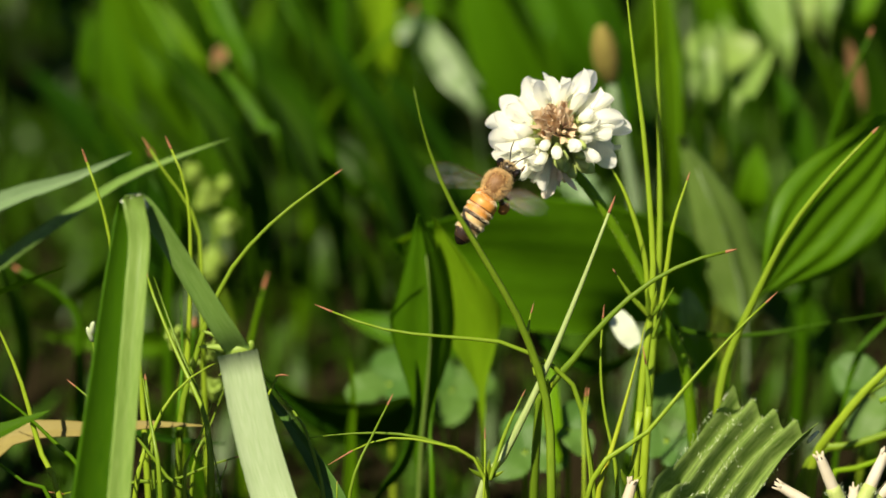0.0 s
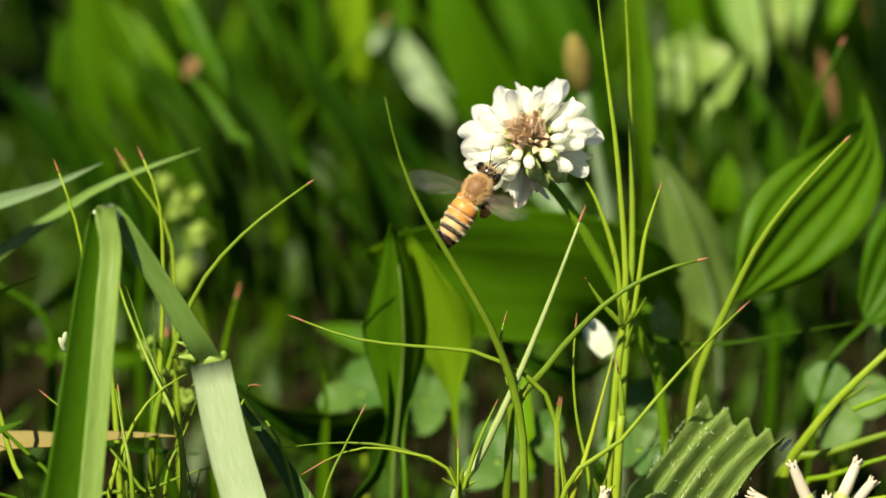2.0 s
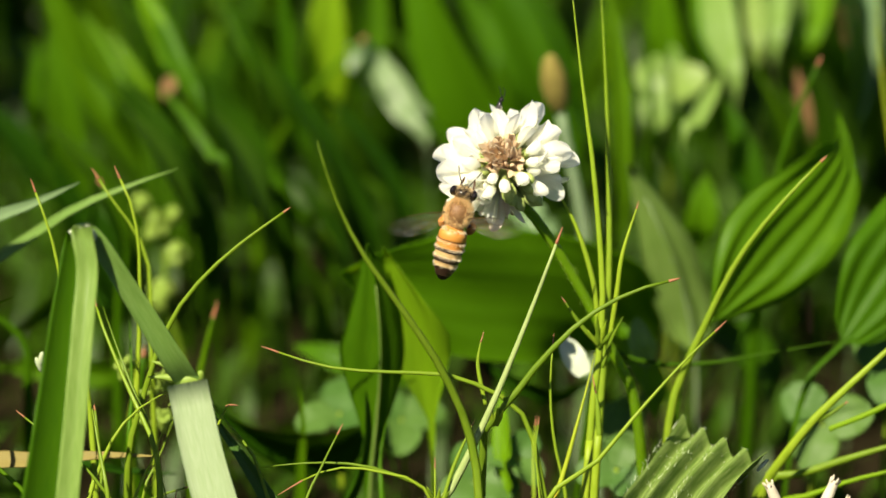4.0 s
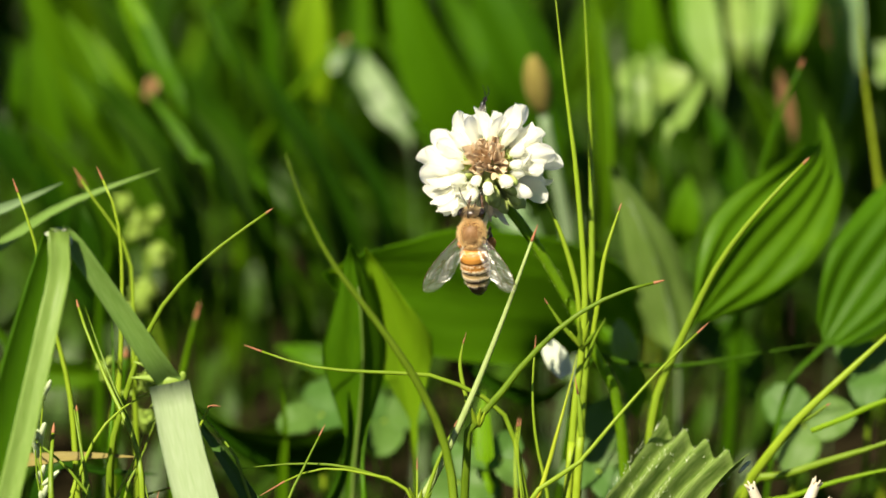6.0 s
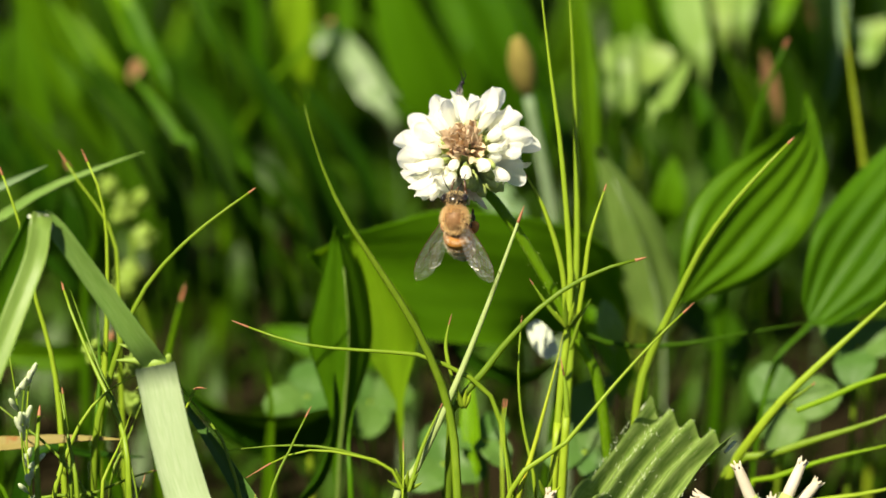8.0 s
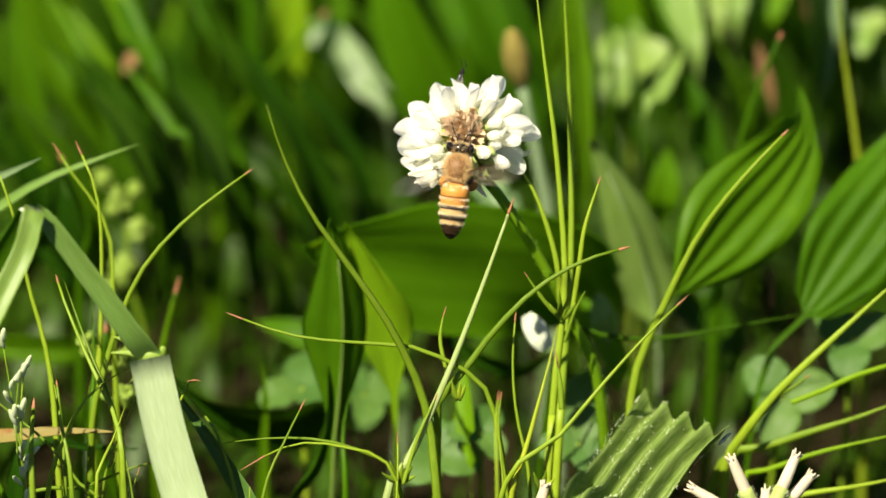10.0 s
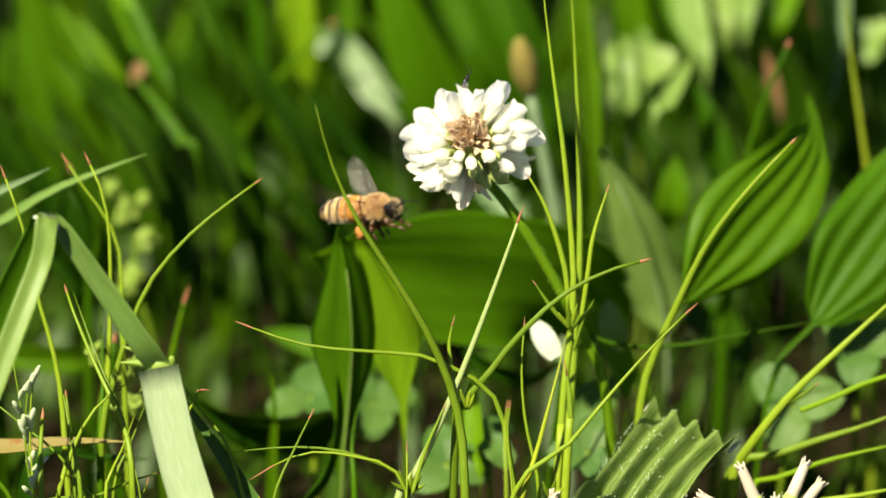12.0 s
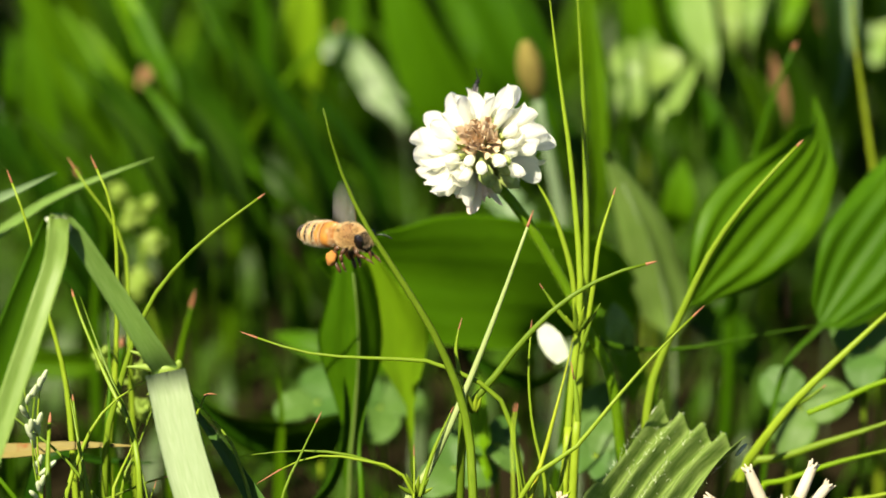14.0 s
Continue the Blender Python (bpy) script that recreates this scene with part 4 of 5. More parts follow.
# the ribbed leaf, bitten off at its end
def ribbed_leaf():
    foot = Vector((15.7, -24.0, 40.9))
    foot.z = -1.0
    ob = thing("ribbed_leaf", foot, "deeply ribbed grey-green plantain leaf with a ragged bitten end", "leaf")
    bm = bmesh.new()
    face = (0.077, -0.273, 0.959)
    pts = [Vector((0, 0, 0)), Vector((15.4, -35.2, 51.2)) - foot, Vector((19.7, -26.9, 53.5)) - foot, Vector((24.6, -17.7, 55.3)) - foot, Vector((30.0, -10.5, 57.6)) - foot]
    sheet(bm, pts, 13.6, face, lambda u: 0.15 + 0.85 * u, 50, 72, 0.05, 4, 1.35, 0.25, thick=0.25)
    for v in bm.verts:
        v.co += v.normal * 0.0002 * noise.noise(v.co * 900)
    part("blade", bm, RIBBED, ob)
    rng = random.Random(3)
    bm = bmesh.new()
    path, _ = spline(pts, 40)
    fr = frames(path, face)
    for k in range(900):
        i = rng.randrange(18, 40)
        v = rng.uniform(-1, 1) if rng.random() < 0.5 else rng.choice((-1.0, 1.0, -0.5, 0.0, 0.5)) + rng.gauss(0, 0.015)
        al, ac, fa = fr[i]
        w = 6.8 * (0.25 + 0.75 * i / 40)
        p = path[i].lerp(path[min(40, i + 1)], rng.random()) + ac * (w * v) + fa * (1.38 * (0.25 + 0.75 * i / 40) * math.cos(math.pi * 4 * v))
        q = p + (fa + Vector((rng.gauss(0, 0.5), rng.gauss(0, 0.5), rng.gauss(0, 0.5)))).normalized() * rng.uniform(0.3, 0.7)
        s = (q - p).cross(al).normalized() * 0.05
        bm.faces.new([bm.verts.new(c * MM) for c in (p + s, p - s, q)])
    part("leaf_hairs", bm, SEED, ob, kind="stuff")
    bm = bmesh.new()
    al, ac, fa = fr[40]
    for k in range(-2, 3):
        v = k / 2
        p = path[40] + ac * (6.7 * v) + fa * 0.8
        tube(bm, [p - al * 2.2, p, p + al * 0.6 - fa * 0.2], [0.2, 0.3, 0.18], 6, 5)
    part("torn_ribs", bm, SEED, ob, "pale torn rib ends")
    return ob


ribbed_leaf()


def tube_flower(centre, heads):
    """A low cluster of slim white tubular blooms in hairy green cups."""
    foot = Vector(centre)
    foot.z = -1.0
    ob = thing("white_flower_cluster", foot, "cluster of slim white tubular flowers in hairy cups", "flower")
    hub = Vector(centre) - foot
    rng = random.Random(8)
    bm = bmesh.new()
    tube(bm, [(0, 0, 0), hub * 0.5 + Vector((1, 0, 0)), hub], [0.8, 0.8, 1.0], 7, 14)
    part("stem", bm, RUSH, ob)
    for tip in heads:
        tip = Vector(tip) - foot
        way = (tip - hub).normalized()
        length = (tip - hub).length
        a = hub + way * length * 0.52
        bm = bmesh.new()
        tube(bm, [hub, hub + way * length * 0.3, a + way * 0.6], [0.6, 1.15, 0.95], 9, 8)
        cup = part("cup", bm, CALYX, ob)
        bm = bmesh.new()
        for k in range(110):
            d = way.orthogonal().normalized()
            d.rotate(Matrix.Rotation(rng.random() * 6.28, 3, way))
            p = hub + way * length * rng.uniform(0.1, 0.55) + d * 1.0
            q = p + (d + way * 0.5).normalized() * rng.uniform(0.3, 0.65)
            s = way * 0.03
            bm.faces.new([bm.verts.new(c * MM) for c in (p + s, p - s, q)])
        part("cup_hairs", bm, SEED, cup, kind="stuff")
        bm = bmesh.new()
        tube(bm, [a - way * 0.8, a + way * (length * 0.25), tip], [0.85, 0.8, 0.62], 9, 8)
        for k in range(6):
            d = way.orthogonal().normalized()
            d.rotate(Matrix.Rotation(k * 1.047, 3, way))
            tube(bm, [tip + d * 0.45 - way * 0.4, tip + d * (0.6 + 0.2 * rng.random()) + way * rng.uniform(0.2, 0.7)], [0.24, 0.1], 5, 2)
        part("bloom", bm, CREAM, ob, "slim creamy white bloom")
    return ob


tube_flower((38.7, -29.1, 49.7), [(34.3, -27.2, 59.7), (43.3, -25.3, 59.2), (45.6, -24.5, 55.8), (29.3, -26.0, 54.7), (39.7, -23.5, 52.9)])
tube_flower((7.8, -27.9, 47.2), [(10.0, -24.9, 54.8), (7.5, -24.6, 50.2)])


# ---- broad leaves behind the flower ----
def shoulder(u):
    """A wide leaf that ends in a short narrow tip."""
    u = min(u, 1.0)
    if u < 0.3:
        return 0.3 + 0.7 * math.sin(0.5 * math.pi * u / 0.3)
    if u < 0.76:
        return 1 - 0.35 * ((u - 0.3) / 0.46) ** 2
    if u < 0.83:
        return 0.65 - 0.38 * (u - 0.76) / 0.07
    return max(0.02, 0.27 * max(0.0, 1 - (u - 0.83) / 0.17) ** 0.7)


def spear(u):
    """A leaf that tapers almost straight from a wide base to its tip."""
    u = min(max(u, 0.0), 1.0)
    return max(0.02, min(1.0, 1.8 * (1 - u) ** 0.85) * min(1.0, 0.12 + max(0.0, u - 0.18) * 2.1))


def wedge(u):
    """A leaf that only narrows, from its foot to its tip."""
    return max(0.02, min(1.0, 1.7 * (1 - min(1.0, u)) ** 0.85))


def needle(u):
    """A leaf pointed at both ends."""
    return max(0.02, math.sin(math.pi * min(1.0, max(0.0, u)) ** 0.8) ** 0.85)


FOLDED = "upright lance-shaped plantain leaf folded along its midrib"
DIM = "broad green meadow leaf behind the flower"
broadleaf([(-18.6, 8.8, 40.5), (-17.8, 9.6, 49.5), (-17.0, 10.1, 60.5), (-17.3, 10.6, 69.9), (-18.6, 10.9, 78.8)], 12.0, (0.36, -0.84, 0.40), GREEN, FOLDED, rib=GREY, profile=spear, stalk=0, fold=-0.5, ribs=3, ribdepth=0.18, across=24)
broadleaf([(-9.4, 13.2, 45.0), (-9.7, 13.8, 52.0), (-10.6, 14.2, 59.5), (-12.8, 14.1, 68.4), (-16.6, 14.2, 77.0)], 10.5, (-0.45, -0.72, 0.52), FRESH, "sunlit yellow-green leaf beside the folded leaf", profile=spear, stalk=0, fold=0.2, wave=0.6, ribs=2, ribdepth=0.15, across=20)
broadleaf([(30.4, 55.5, 28.7), (25.0, 53.2, 44.4), (13.1, 43.3, 56.7), (-3.2, 33.1, 62.5), (-14.2, 28.4, 66.1), (-22.8, 25.0, 68.8)], 20.0, (0.04, -0.97, 0.14), LIT_GREEN, "large horizontal plantain leaf showing its shaded underside", profile=lambda u: max(0.02, min(1.0, 0.3 + 3 * u, 2.2 * max(0.0, 1 - u) ** 0.65)), stalk=1, fold=0.12, ribs=6, ribdepth=0.04, across=40, wave=0.2)
broadleaf([(31.7, 47.9, 47.6), (29.6, 47.0, 56.1), (26.9, 46.0, 64.4), (23.6, 45.8, 71.7), (20.3, 45.2, 78.2)], 8.0, (-0.049, -0.835, 0.549), GREY, FOLDED, rib=PALE, profile=wedge, stalk=0, fold=-0.6, ribs=3, ribdepth=0.2, across=24)
broadleaf([(26.5, 14.0, 56.8), (32.0, 18.3, 65.2), (39.6, 23.4, 73.3), (47.0, 28.9, 79.5), (51.0, 33.9, 84.1), (50.9, 39.0, 88.9)], 16.0, (0.46, -0.86, 0.20), GREEN, "wide ribbed plantain leaf glowing in the sun", profile=shoulder, stalk=1, fold=0.12, ribs=5, ribdepth=0.3, wave=0.3, across=40, steps=60)
broadleaf([(44.0, 15.2, 52.7), (50.9, 20.2, 60.3), (59.7, 27.0, 70.0), (68.1, 33.6, 79.1), (72.3, 37.6, 83.9), (75.2, 41.6, 88.7)], 16.0, (-0.05, -0.90, 0.42), GREEN, "wide ribbed plantain leaf glowing in the sun", profile=shoulder, stalk=1, fold=0.12, ribs=5, ribdepth=0.3, wave=0.3, across=40, steps=60)
broadleaf([(-89.6, 13.6, 70.0), (-83.0, 14.9, 75.9), (-76.3, 14.4, 79.9), (-67.2, 12.6, 83.6), (-58.9, 12.1, 87.7)], 6.6, (-0.196, -0.507, 0.839), BLUE, "blue-green grass leaf lit along its edge", fold=0.5, twist=0.35, name="grass_leaf")
broadleaf([(-84.4, 18.9, 61.6), (-78.2, 18.5, 68.7), (-69.7, 17.9, 75.2), (-60.5, 17.3, 81.7), (-52.3, 16.7, 85.5), (-45.5, 16.6, 88.1)], 3.3, (-0.101, -0.389, 0.916), GREY, "long narrow grass leaf", fold=0.4, twist=0.4, name="grass_leaf")
broadleaf([(-77.2, -13.8, 53.5), (-61.1, -12.9, 56.8), (-53.4, -12.8, 57.4), (-47.7, -13.0, 57.3)], 4.8, (0.1, -0.60, 0.79), STRAW, "yellowing leaf with reddish edges", fold=0.2, name="grass_leaf")
broadleaf([(-61.6, -1.5, 48.7), (-53.8, -0.3, 49.0), (-45.9, 0.5, 48.2)], 4.0, (0.000, -0.391, 0.921), SHADED_GREEN, DIM, name="grass_leaf")
broadleaf([(-28.5, -22.6, 47.0), (-31.1, -20.3, 52.7), (-35.3, -17.8, 59.0), (-39.1, -15.8, 64.0), (-40.9, -15.4, 67.5)], 4.4, (-0.2, -0.80, 0.56), CLOVER, "dark blue-green blade with a bright rim", fold=0.5, name="grass_leaf")
broadleaf([(-29.0, 19.9, 37.5), (-28.4, 19.4, 47.0), (-29.0, 20.1, 53.9)], 2.6, (0.000, -0.836, 0.549), GREEN, DIM, name="grass_leaf")
grass([(-45.0, 24.9, 44.5), (-43.1, 25.0, 55.4), (-40.9, 26.3, 63.9)], 1.8, GREEN, tip=2.5, label="green grass blade with reddish tip further back")
# far leaves, row behind row
def far_leaf(foot, tip, width, material, face, bow):
    """A pointed leaf from its foot to its tip that bows towards its face, by so many millimetres."""
    foot, tip, out = Vector(foot), Vector(tip), Vector(face).normalized()
    points = [foot, foot.lerp(tip, 0.34) + out * bow, foot.lerp(tip, 0.68) + out * bow, tip]
    return broadleaf(points, width, face, material, DIM, profile=needle, stalk=0, fold=0.35, wave=0.12, ribs=3, ribdepth=0.15, thick=0.0, steps=40, across=12)


# Sun and shade partly in the colours: paler greens lit, dark greens shaded.
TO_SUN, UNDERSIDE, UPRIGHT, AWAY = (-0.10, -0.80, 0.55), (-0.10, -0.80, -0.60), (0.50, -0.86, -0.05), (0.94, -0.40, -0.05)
far_leaf((-57.0, 95.1, 58.6), (-73.6, 94.9, 99.7), 6.5, GREEN, UNDERSIDE, 2)
far_leaf((-59.5, 109.8, 61.9), (-69.6, 126.5, 77.5), 4.5, GREEN, UPRIGHT, 2)
far_leaf((-46.5, 88.2, 69.5), (-62.1, 113.8, 93.4), 4.5, GREEN, UPRIGHT, 2)
far_leaf((-52.3, 70.4, 66.6), (-67.3, 83.9, 84.0), 1.9, SHADED_GREEN, AWAY, 2)
far_leaf((-47.8, 71.0, 67.4), (-61.8, 83.0, 82.8), 1.4, SHADED_GREEN, AWAY, 2)
far_leaf((-41.4, 72.2, 65.5), (-52.5, 84.8, 77.0), 2.2, GREEN, UPRIGHT, 2)
far_leaf((-35.5, 90.8, 68.0), (-50.0, 109.7, 92.6), 4.1, GREEN, AWAY, 3)
far_leaf((-32.9, 141.6, 12.3), (-65.9, 157.8, 71.1), 17.3, SHADED_GREEN, AWAY, 5)
far_leaf((-17.1, 153.7, 2.5), (-50.1, 170.9, 64.9), 17.7, SHADED_GREEN, AWAY, 5)
far_leaf((-50.1, 145.5, 8.4), (-84.3, 160.3, 61.6), 16.3, SHADED_GREEN, AWAY, 5)
far_leaf((-65.1, 135.4, 10.5), (-93.5, 147.9, 55.8), 14.9, SHADED_GREEN, AWAY, 5)
far_leaf((-67.3, 101.3, 52.2), (-71.8, 101.0, 82.4), 6.5, GREEN, UNDERSIDE, 2)
far_leaf((-73.6, 100.3, 58.7), (-78.5, 112.6, 74.8), 4.4, SHADED_GREEN, AWAY, 2)
far_leaf((-74.6, 114.6, 69.0), (-80.2, 129.6, 88.9), 4.7, GREEN, AWAY, 2)
far_leaf((-30.6, 113.6, 54.9), (-34.2, 113.1, 91.6), 3.2, GREEN, UNDERSIDE, 2)
far_leaf((-26.8, 119.3, 58.1), (-25.7, 118.8, 90.9), 7.7, FRESH, UNDERSIDE, 2)
far_leaf((-21.0, 131.6, 59.1), (-19.8, 157.8, 84.1), 7.1, GREEN, UPRIGHT, 2)
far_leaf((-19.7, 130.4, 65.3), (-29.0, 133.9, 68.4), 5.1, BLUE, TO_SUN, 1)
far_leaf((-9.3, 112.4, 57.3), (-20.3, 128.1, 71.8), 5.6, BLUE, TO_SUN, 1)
far_leaf((4.5, 107.9, 52.8), (-13.0, 107.7, 96.1), 11.6, LIT_GREEN, UNDERSIDE, 4)
far_leaf((-0.8, 123.8, 41.5), (-17.9, 132.8, 74.5), 8.8, SHADED_GREEN, AWAY, 3)
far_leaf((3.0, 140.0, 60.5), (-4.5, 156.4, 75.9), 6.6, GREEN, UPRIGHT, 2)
far_leaf((-22.9, 77.6, 46.2), (-37.4, 91.7, 64.2), 6.4, SHADED_GREEN, AWAY, 3)
far_leaf((-34.5, 94.2, 45.6), (-41.4, 106.5, 61.5), 4.1, SHADED_GREEN, AWAY, 2)
far_leaf((-24.0, 89.4, 37.3), (-34.4, 94.2, 54.8), 3.8, SHADED_GREEN, AWAY, 2)
far_leaf((-13.0, 106.8, 39.6), (-27.6, 114.3, 67.0), 7.8, SHADED_GREEN, AWAY, 3)
far_leaf((15.8, 116.7, 50.5), (-2.1, 127.8, 91.4), 10.0, GREEN, UPRIGHT, 4)
far_leaf((18.4, 110.4, 48.6), (5.5, 121.1, 88.3), 7.8, GREEN, AWAY, 3)
far_leaf((21.6, 70.0, 54.1), (18.2, 82.4, 101.4), 3.8, GREEN, UPRIGHT, 2)
far_leaf((26.6, 89.6, 58.4), (24.5, 113.7, 90.4), 5.2, GREEN, AWAY, 2)
far_leaf((34.9, 127.9, 57.1), (30.9, 127.5, 88.5), 7.0, LIT_GREEN, UNDERSIDE, 2)
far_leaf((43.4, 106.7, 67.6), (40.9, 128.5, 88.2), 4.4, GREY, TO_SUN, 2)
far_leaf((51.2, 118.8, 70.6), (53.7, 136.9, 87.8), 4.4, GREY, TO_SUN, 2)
far_leaf((57.7, 128.5, 67.8), (60.9, 144.9, 83.5), 8.4, LIT_GREEN, TO_SUN, 2)
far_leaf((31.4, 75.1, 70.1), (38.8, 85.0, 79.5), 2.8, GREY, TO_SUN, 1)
far_leaf((35.0, 79.1, 51.0), (35.7, 79.0, 64.5), 6.0, LIT_GREEN, UNDERSIDE, 2)
far_leaf((44.5, 85.9, 44.7), (39.9, 93.3, 72.5), 7.4, GREEN, UPRIGHT, 3)
far_leaf((49.6, 102.4, 45.4), (45.4, 110.3, 75.4), 6.2, GREEN, AWAY, 3)
far_leaf((31.9, 92.2, 41.2), (28.0, 98.8, 66.2), 10.5, SHADED_GREEN, AWAY, 3)
far_leaf((27.6, 102.4, 30.7), (25.5, 110.2, 60.2), 10.7, SHADED_GREEN, AWAY, 3)
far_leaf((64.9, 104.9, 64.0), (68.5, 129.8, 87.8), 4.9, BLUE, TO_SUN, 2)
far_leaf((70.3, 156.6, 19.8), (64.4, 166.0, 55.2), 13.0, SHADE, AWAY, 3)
far_leaf((-77.8, 68.0, 38.7), (-63.0, 74.1, 63.3), 6.6, SHADED_GREEN, AWAY, 3)
far_leaf((-80.9, 45.6, 35.0), (-89.9, 54.0, 66.2), 5.5, SHADED_GREEN, AWAY, 3)
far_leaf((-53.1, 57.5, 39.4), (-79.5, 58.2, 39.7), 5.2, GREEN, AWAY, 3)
far_leaf((-11.1, 54.4, 36.8), (-31.2, 59.3, 42.6), 5.2, LIT_GREEN, TO_SUN, 3)
far_leaf((-28.6, 73.0, 26.4), (-32.6, 80.6, 55.0), 6.6, SHADED_GREEN, AWAY, 3)
far_leaf((16.0, 33.0, 46.4), (-2.8, 33.4, 52.8), 4.5, SHADED_GREEN, UNDERSIDE, 3)
far_leaf((-25.2, -0.3, 38.4), (-19.0, 5.0, 59.1), 4.7, SHADED_GREEN, AWAY, 2)
far_leaf((39.3, 53.6, 44.2), (37.2, 61.2, 72.7), 9.8, SHADED_GREEN, AWAY, 3)
far_leaf((-11.0, 108.1, 30.6), (-20.8, 113.9, 51.6), 8.7, SHADED_GREEN, AWAY, 3)
far_leaf((9.4, 125.3, 34.4), (-0.8, 131.2, 56.0), 10.0, SHADED_GREEN, AWAY, 3)
far_leaf((-16.7, 25.9, 42.5), (-42.8, 27.8, 47.3), 12.0, SHADED_GREEN, UNDERSIDE, 4)
far_leaf((45.7, 58.8, 33.1), (32.9, 62.3, 45.4), 11.0, SHADED_GREEN, AWAY, 4)
# Dark leaves added before the lit ones; they stand in for shade.
far_leaf((-61.0, 63.4, 45.2), (-73.1, 71.6, 55.6), 4.8, SHADED_GREEN, AWAY, 2)
far_leaf((-45.4, 74.6, 44.5), (-61.5, 84.3, 80.0), 12.1, SHADED_GREEN, AWAY, 4)
far_leaf((-32.9, 82.9, 38.9), (-48.5, 93.1, 76.1), 12.4, SHADED_GREEN, AWAY, 4)
far_leaf((-19.8, 89.6, 34.1), (-35.7, 101.1, 76.4), 11.5, SHADED_GREEN, AWAY, 4)
far_leaf((-56.9, 68.8, 46.8), (-71.0, 76.5, 75.0), 9.0, SHADED_GREEN, AWAY, 4)
far_leaf((-5.4, 93.1, 47.0), (-12.1, 99.0, 69.2), 9.4, SHADED_GREEN, AWAY, 4)
far_leaf((18.3, 77.2, 48.2), (12.7, 84.6, 76.0), 8.1, SHADED_GREEN, AWAY, 3)
far_leaf((48.5, 85.4, 58.9), (47.4, 90.2, 77.0), 6.2, SHADED_GREEN, AWAY, 3)
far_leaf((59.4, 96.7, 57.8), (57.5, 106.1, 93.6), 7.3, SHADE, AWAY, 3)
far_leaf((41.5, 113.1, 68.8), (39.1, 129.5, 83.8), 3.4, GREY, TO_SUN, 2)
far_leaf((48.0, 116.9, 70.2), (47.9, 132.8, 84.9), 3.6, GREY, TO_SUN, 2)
far_leaf((40.4, 121.3, 69.0), (38.1, 133.8, 80.5), 3.8, LIT_GREEN, TO_SUN, 2)
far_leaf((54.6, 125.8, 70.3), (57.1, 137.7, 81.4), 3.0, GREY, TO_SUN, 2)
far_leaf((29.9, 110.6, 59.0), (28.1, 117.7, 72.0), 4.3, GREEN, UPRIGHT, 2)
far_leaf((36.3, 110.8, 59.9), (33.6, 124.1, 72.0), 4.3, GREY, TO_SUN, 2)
far_leaf((-61.5, 89.3, 67.6), (-67.2, 97.1, 81.7), 2.3, GREEN, UPRIGHT, 2)
far_leaf((-38.8, 106.0, 70.8), (-46.6, 115.4, 87.9), 1.9, GREEN, UPRIGHT, 2)
far_leaf((-76.1, 103.0, 62.8), (-74.4, 102.8, 79.9), 2.9, GREEN, UNDERSIDE, 2)
far_leaf((-54.4, 95.4, 69.5), (-63.0, 102.3, 82.0), 2.1, GREEN, UPRIGHT, 2)
far_leaf((-4.1, 118.4, 60.4), (-9.6, 118.2, 87.1), 4.3, FRESH, UNDERSIDE, 2)
far_leaf((8.7, 120.3, 69.1), (-1.0, 129.1, 84.9), 4.3, GREEN, UPRIGHT, 2)
far_leaf((-26.2, 83.6, 52.8), (-35.6, 90.9, 62.5), 4.0, GREEN, UNDERSIDE, 2)
far_leaf((11.3, 67.8, 55.9), (0.6, 78.6, 63.5), 5.5, BLUE, UPRIGHT, 2)
far_leaf((-49.4, 93.9, 71.9), (-58.9, 107.4, 89.3), 5.4, LIT_GREEN, UPRIGHT, 2)
far_leaf((24.1, 113.0, 62.3), (21.6, 112.7, 88.7), 2.8, LIT_GREEN, UNDERSIDE, 2)
# Two dark leaves added where there is only deep shade.
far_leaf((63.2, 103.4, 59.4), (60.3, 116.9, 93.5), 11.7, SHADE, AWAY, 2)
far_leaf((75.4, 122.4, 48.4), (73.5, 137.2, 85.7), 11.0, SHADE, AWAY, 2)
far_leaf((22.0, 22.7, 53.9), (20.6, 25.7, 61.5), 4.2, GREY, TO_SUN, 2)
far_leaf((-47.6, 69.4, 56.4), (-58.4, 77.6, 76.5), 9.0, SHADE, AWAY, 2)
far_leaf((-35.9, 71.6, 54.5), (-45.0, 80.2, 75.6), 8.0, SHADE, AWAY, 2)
far_leaf((23.7, 25.7, 45.3), (18.7, 36.6, 56.2), 6.5, LIT_GREEN, UPRIGHT, 2)
far_leaf((13.4, 21.6, 39.8), (23.2, 30.6, 46.8), 7.0, CLOVER, TO_SUN, 2)
far_leaf((1.3, 5.6, 42.1), (0.5, 15.8, 54.3), 3.6, LIT_GREEN, UNDERSIDE, 2)
for pts, w in (
    ([(-37.6, 121.4, 48.4), (-31.2, 112.6, 64.1), (-26.2, 111.0, 70.8), (-19.5, 111.6, 77.6)], 2.6),
    ([(42.0, 51.7, 62.8), (44.3, 51.0, 77.0), (47.1, 52.3, 85.7), (49.9, 53.0, 92.8)], 1.7),
    ([(-57.5, 48.4, 54.7), (-55.4, 45.5, 63.4), (-56.6, 44.0, 70.4), (-59.7, 44.4, 76.7)], 1.8),
    ([(-71.0, 34.7, 20.8), (-70.3, 34.7, 47.5), (-71.3, 35.4, 54.6), (-80.0, 35.8, 60.9)], 2.2),
    ([(-49.1, 16.8, 29.8), (-53.4, 15.4, 42.4), (-52.2, 17.0, 51.7), (-51.2, 18.3, 60.1)], 2.4),
):
    grass(pts, w, GREEN, tip=1.2, label="green grass blade further back")


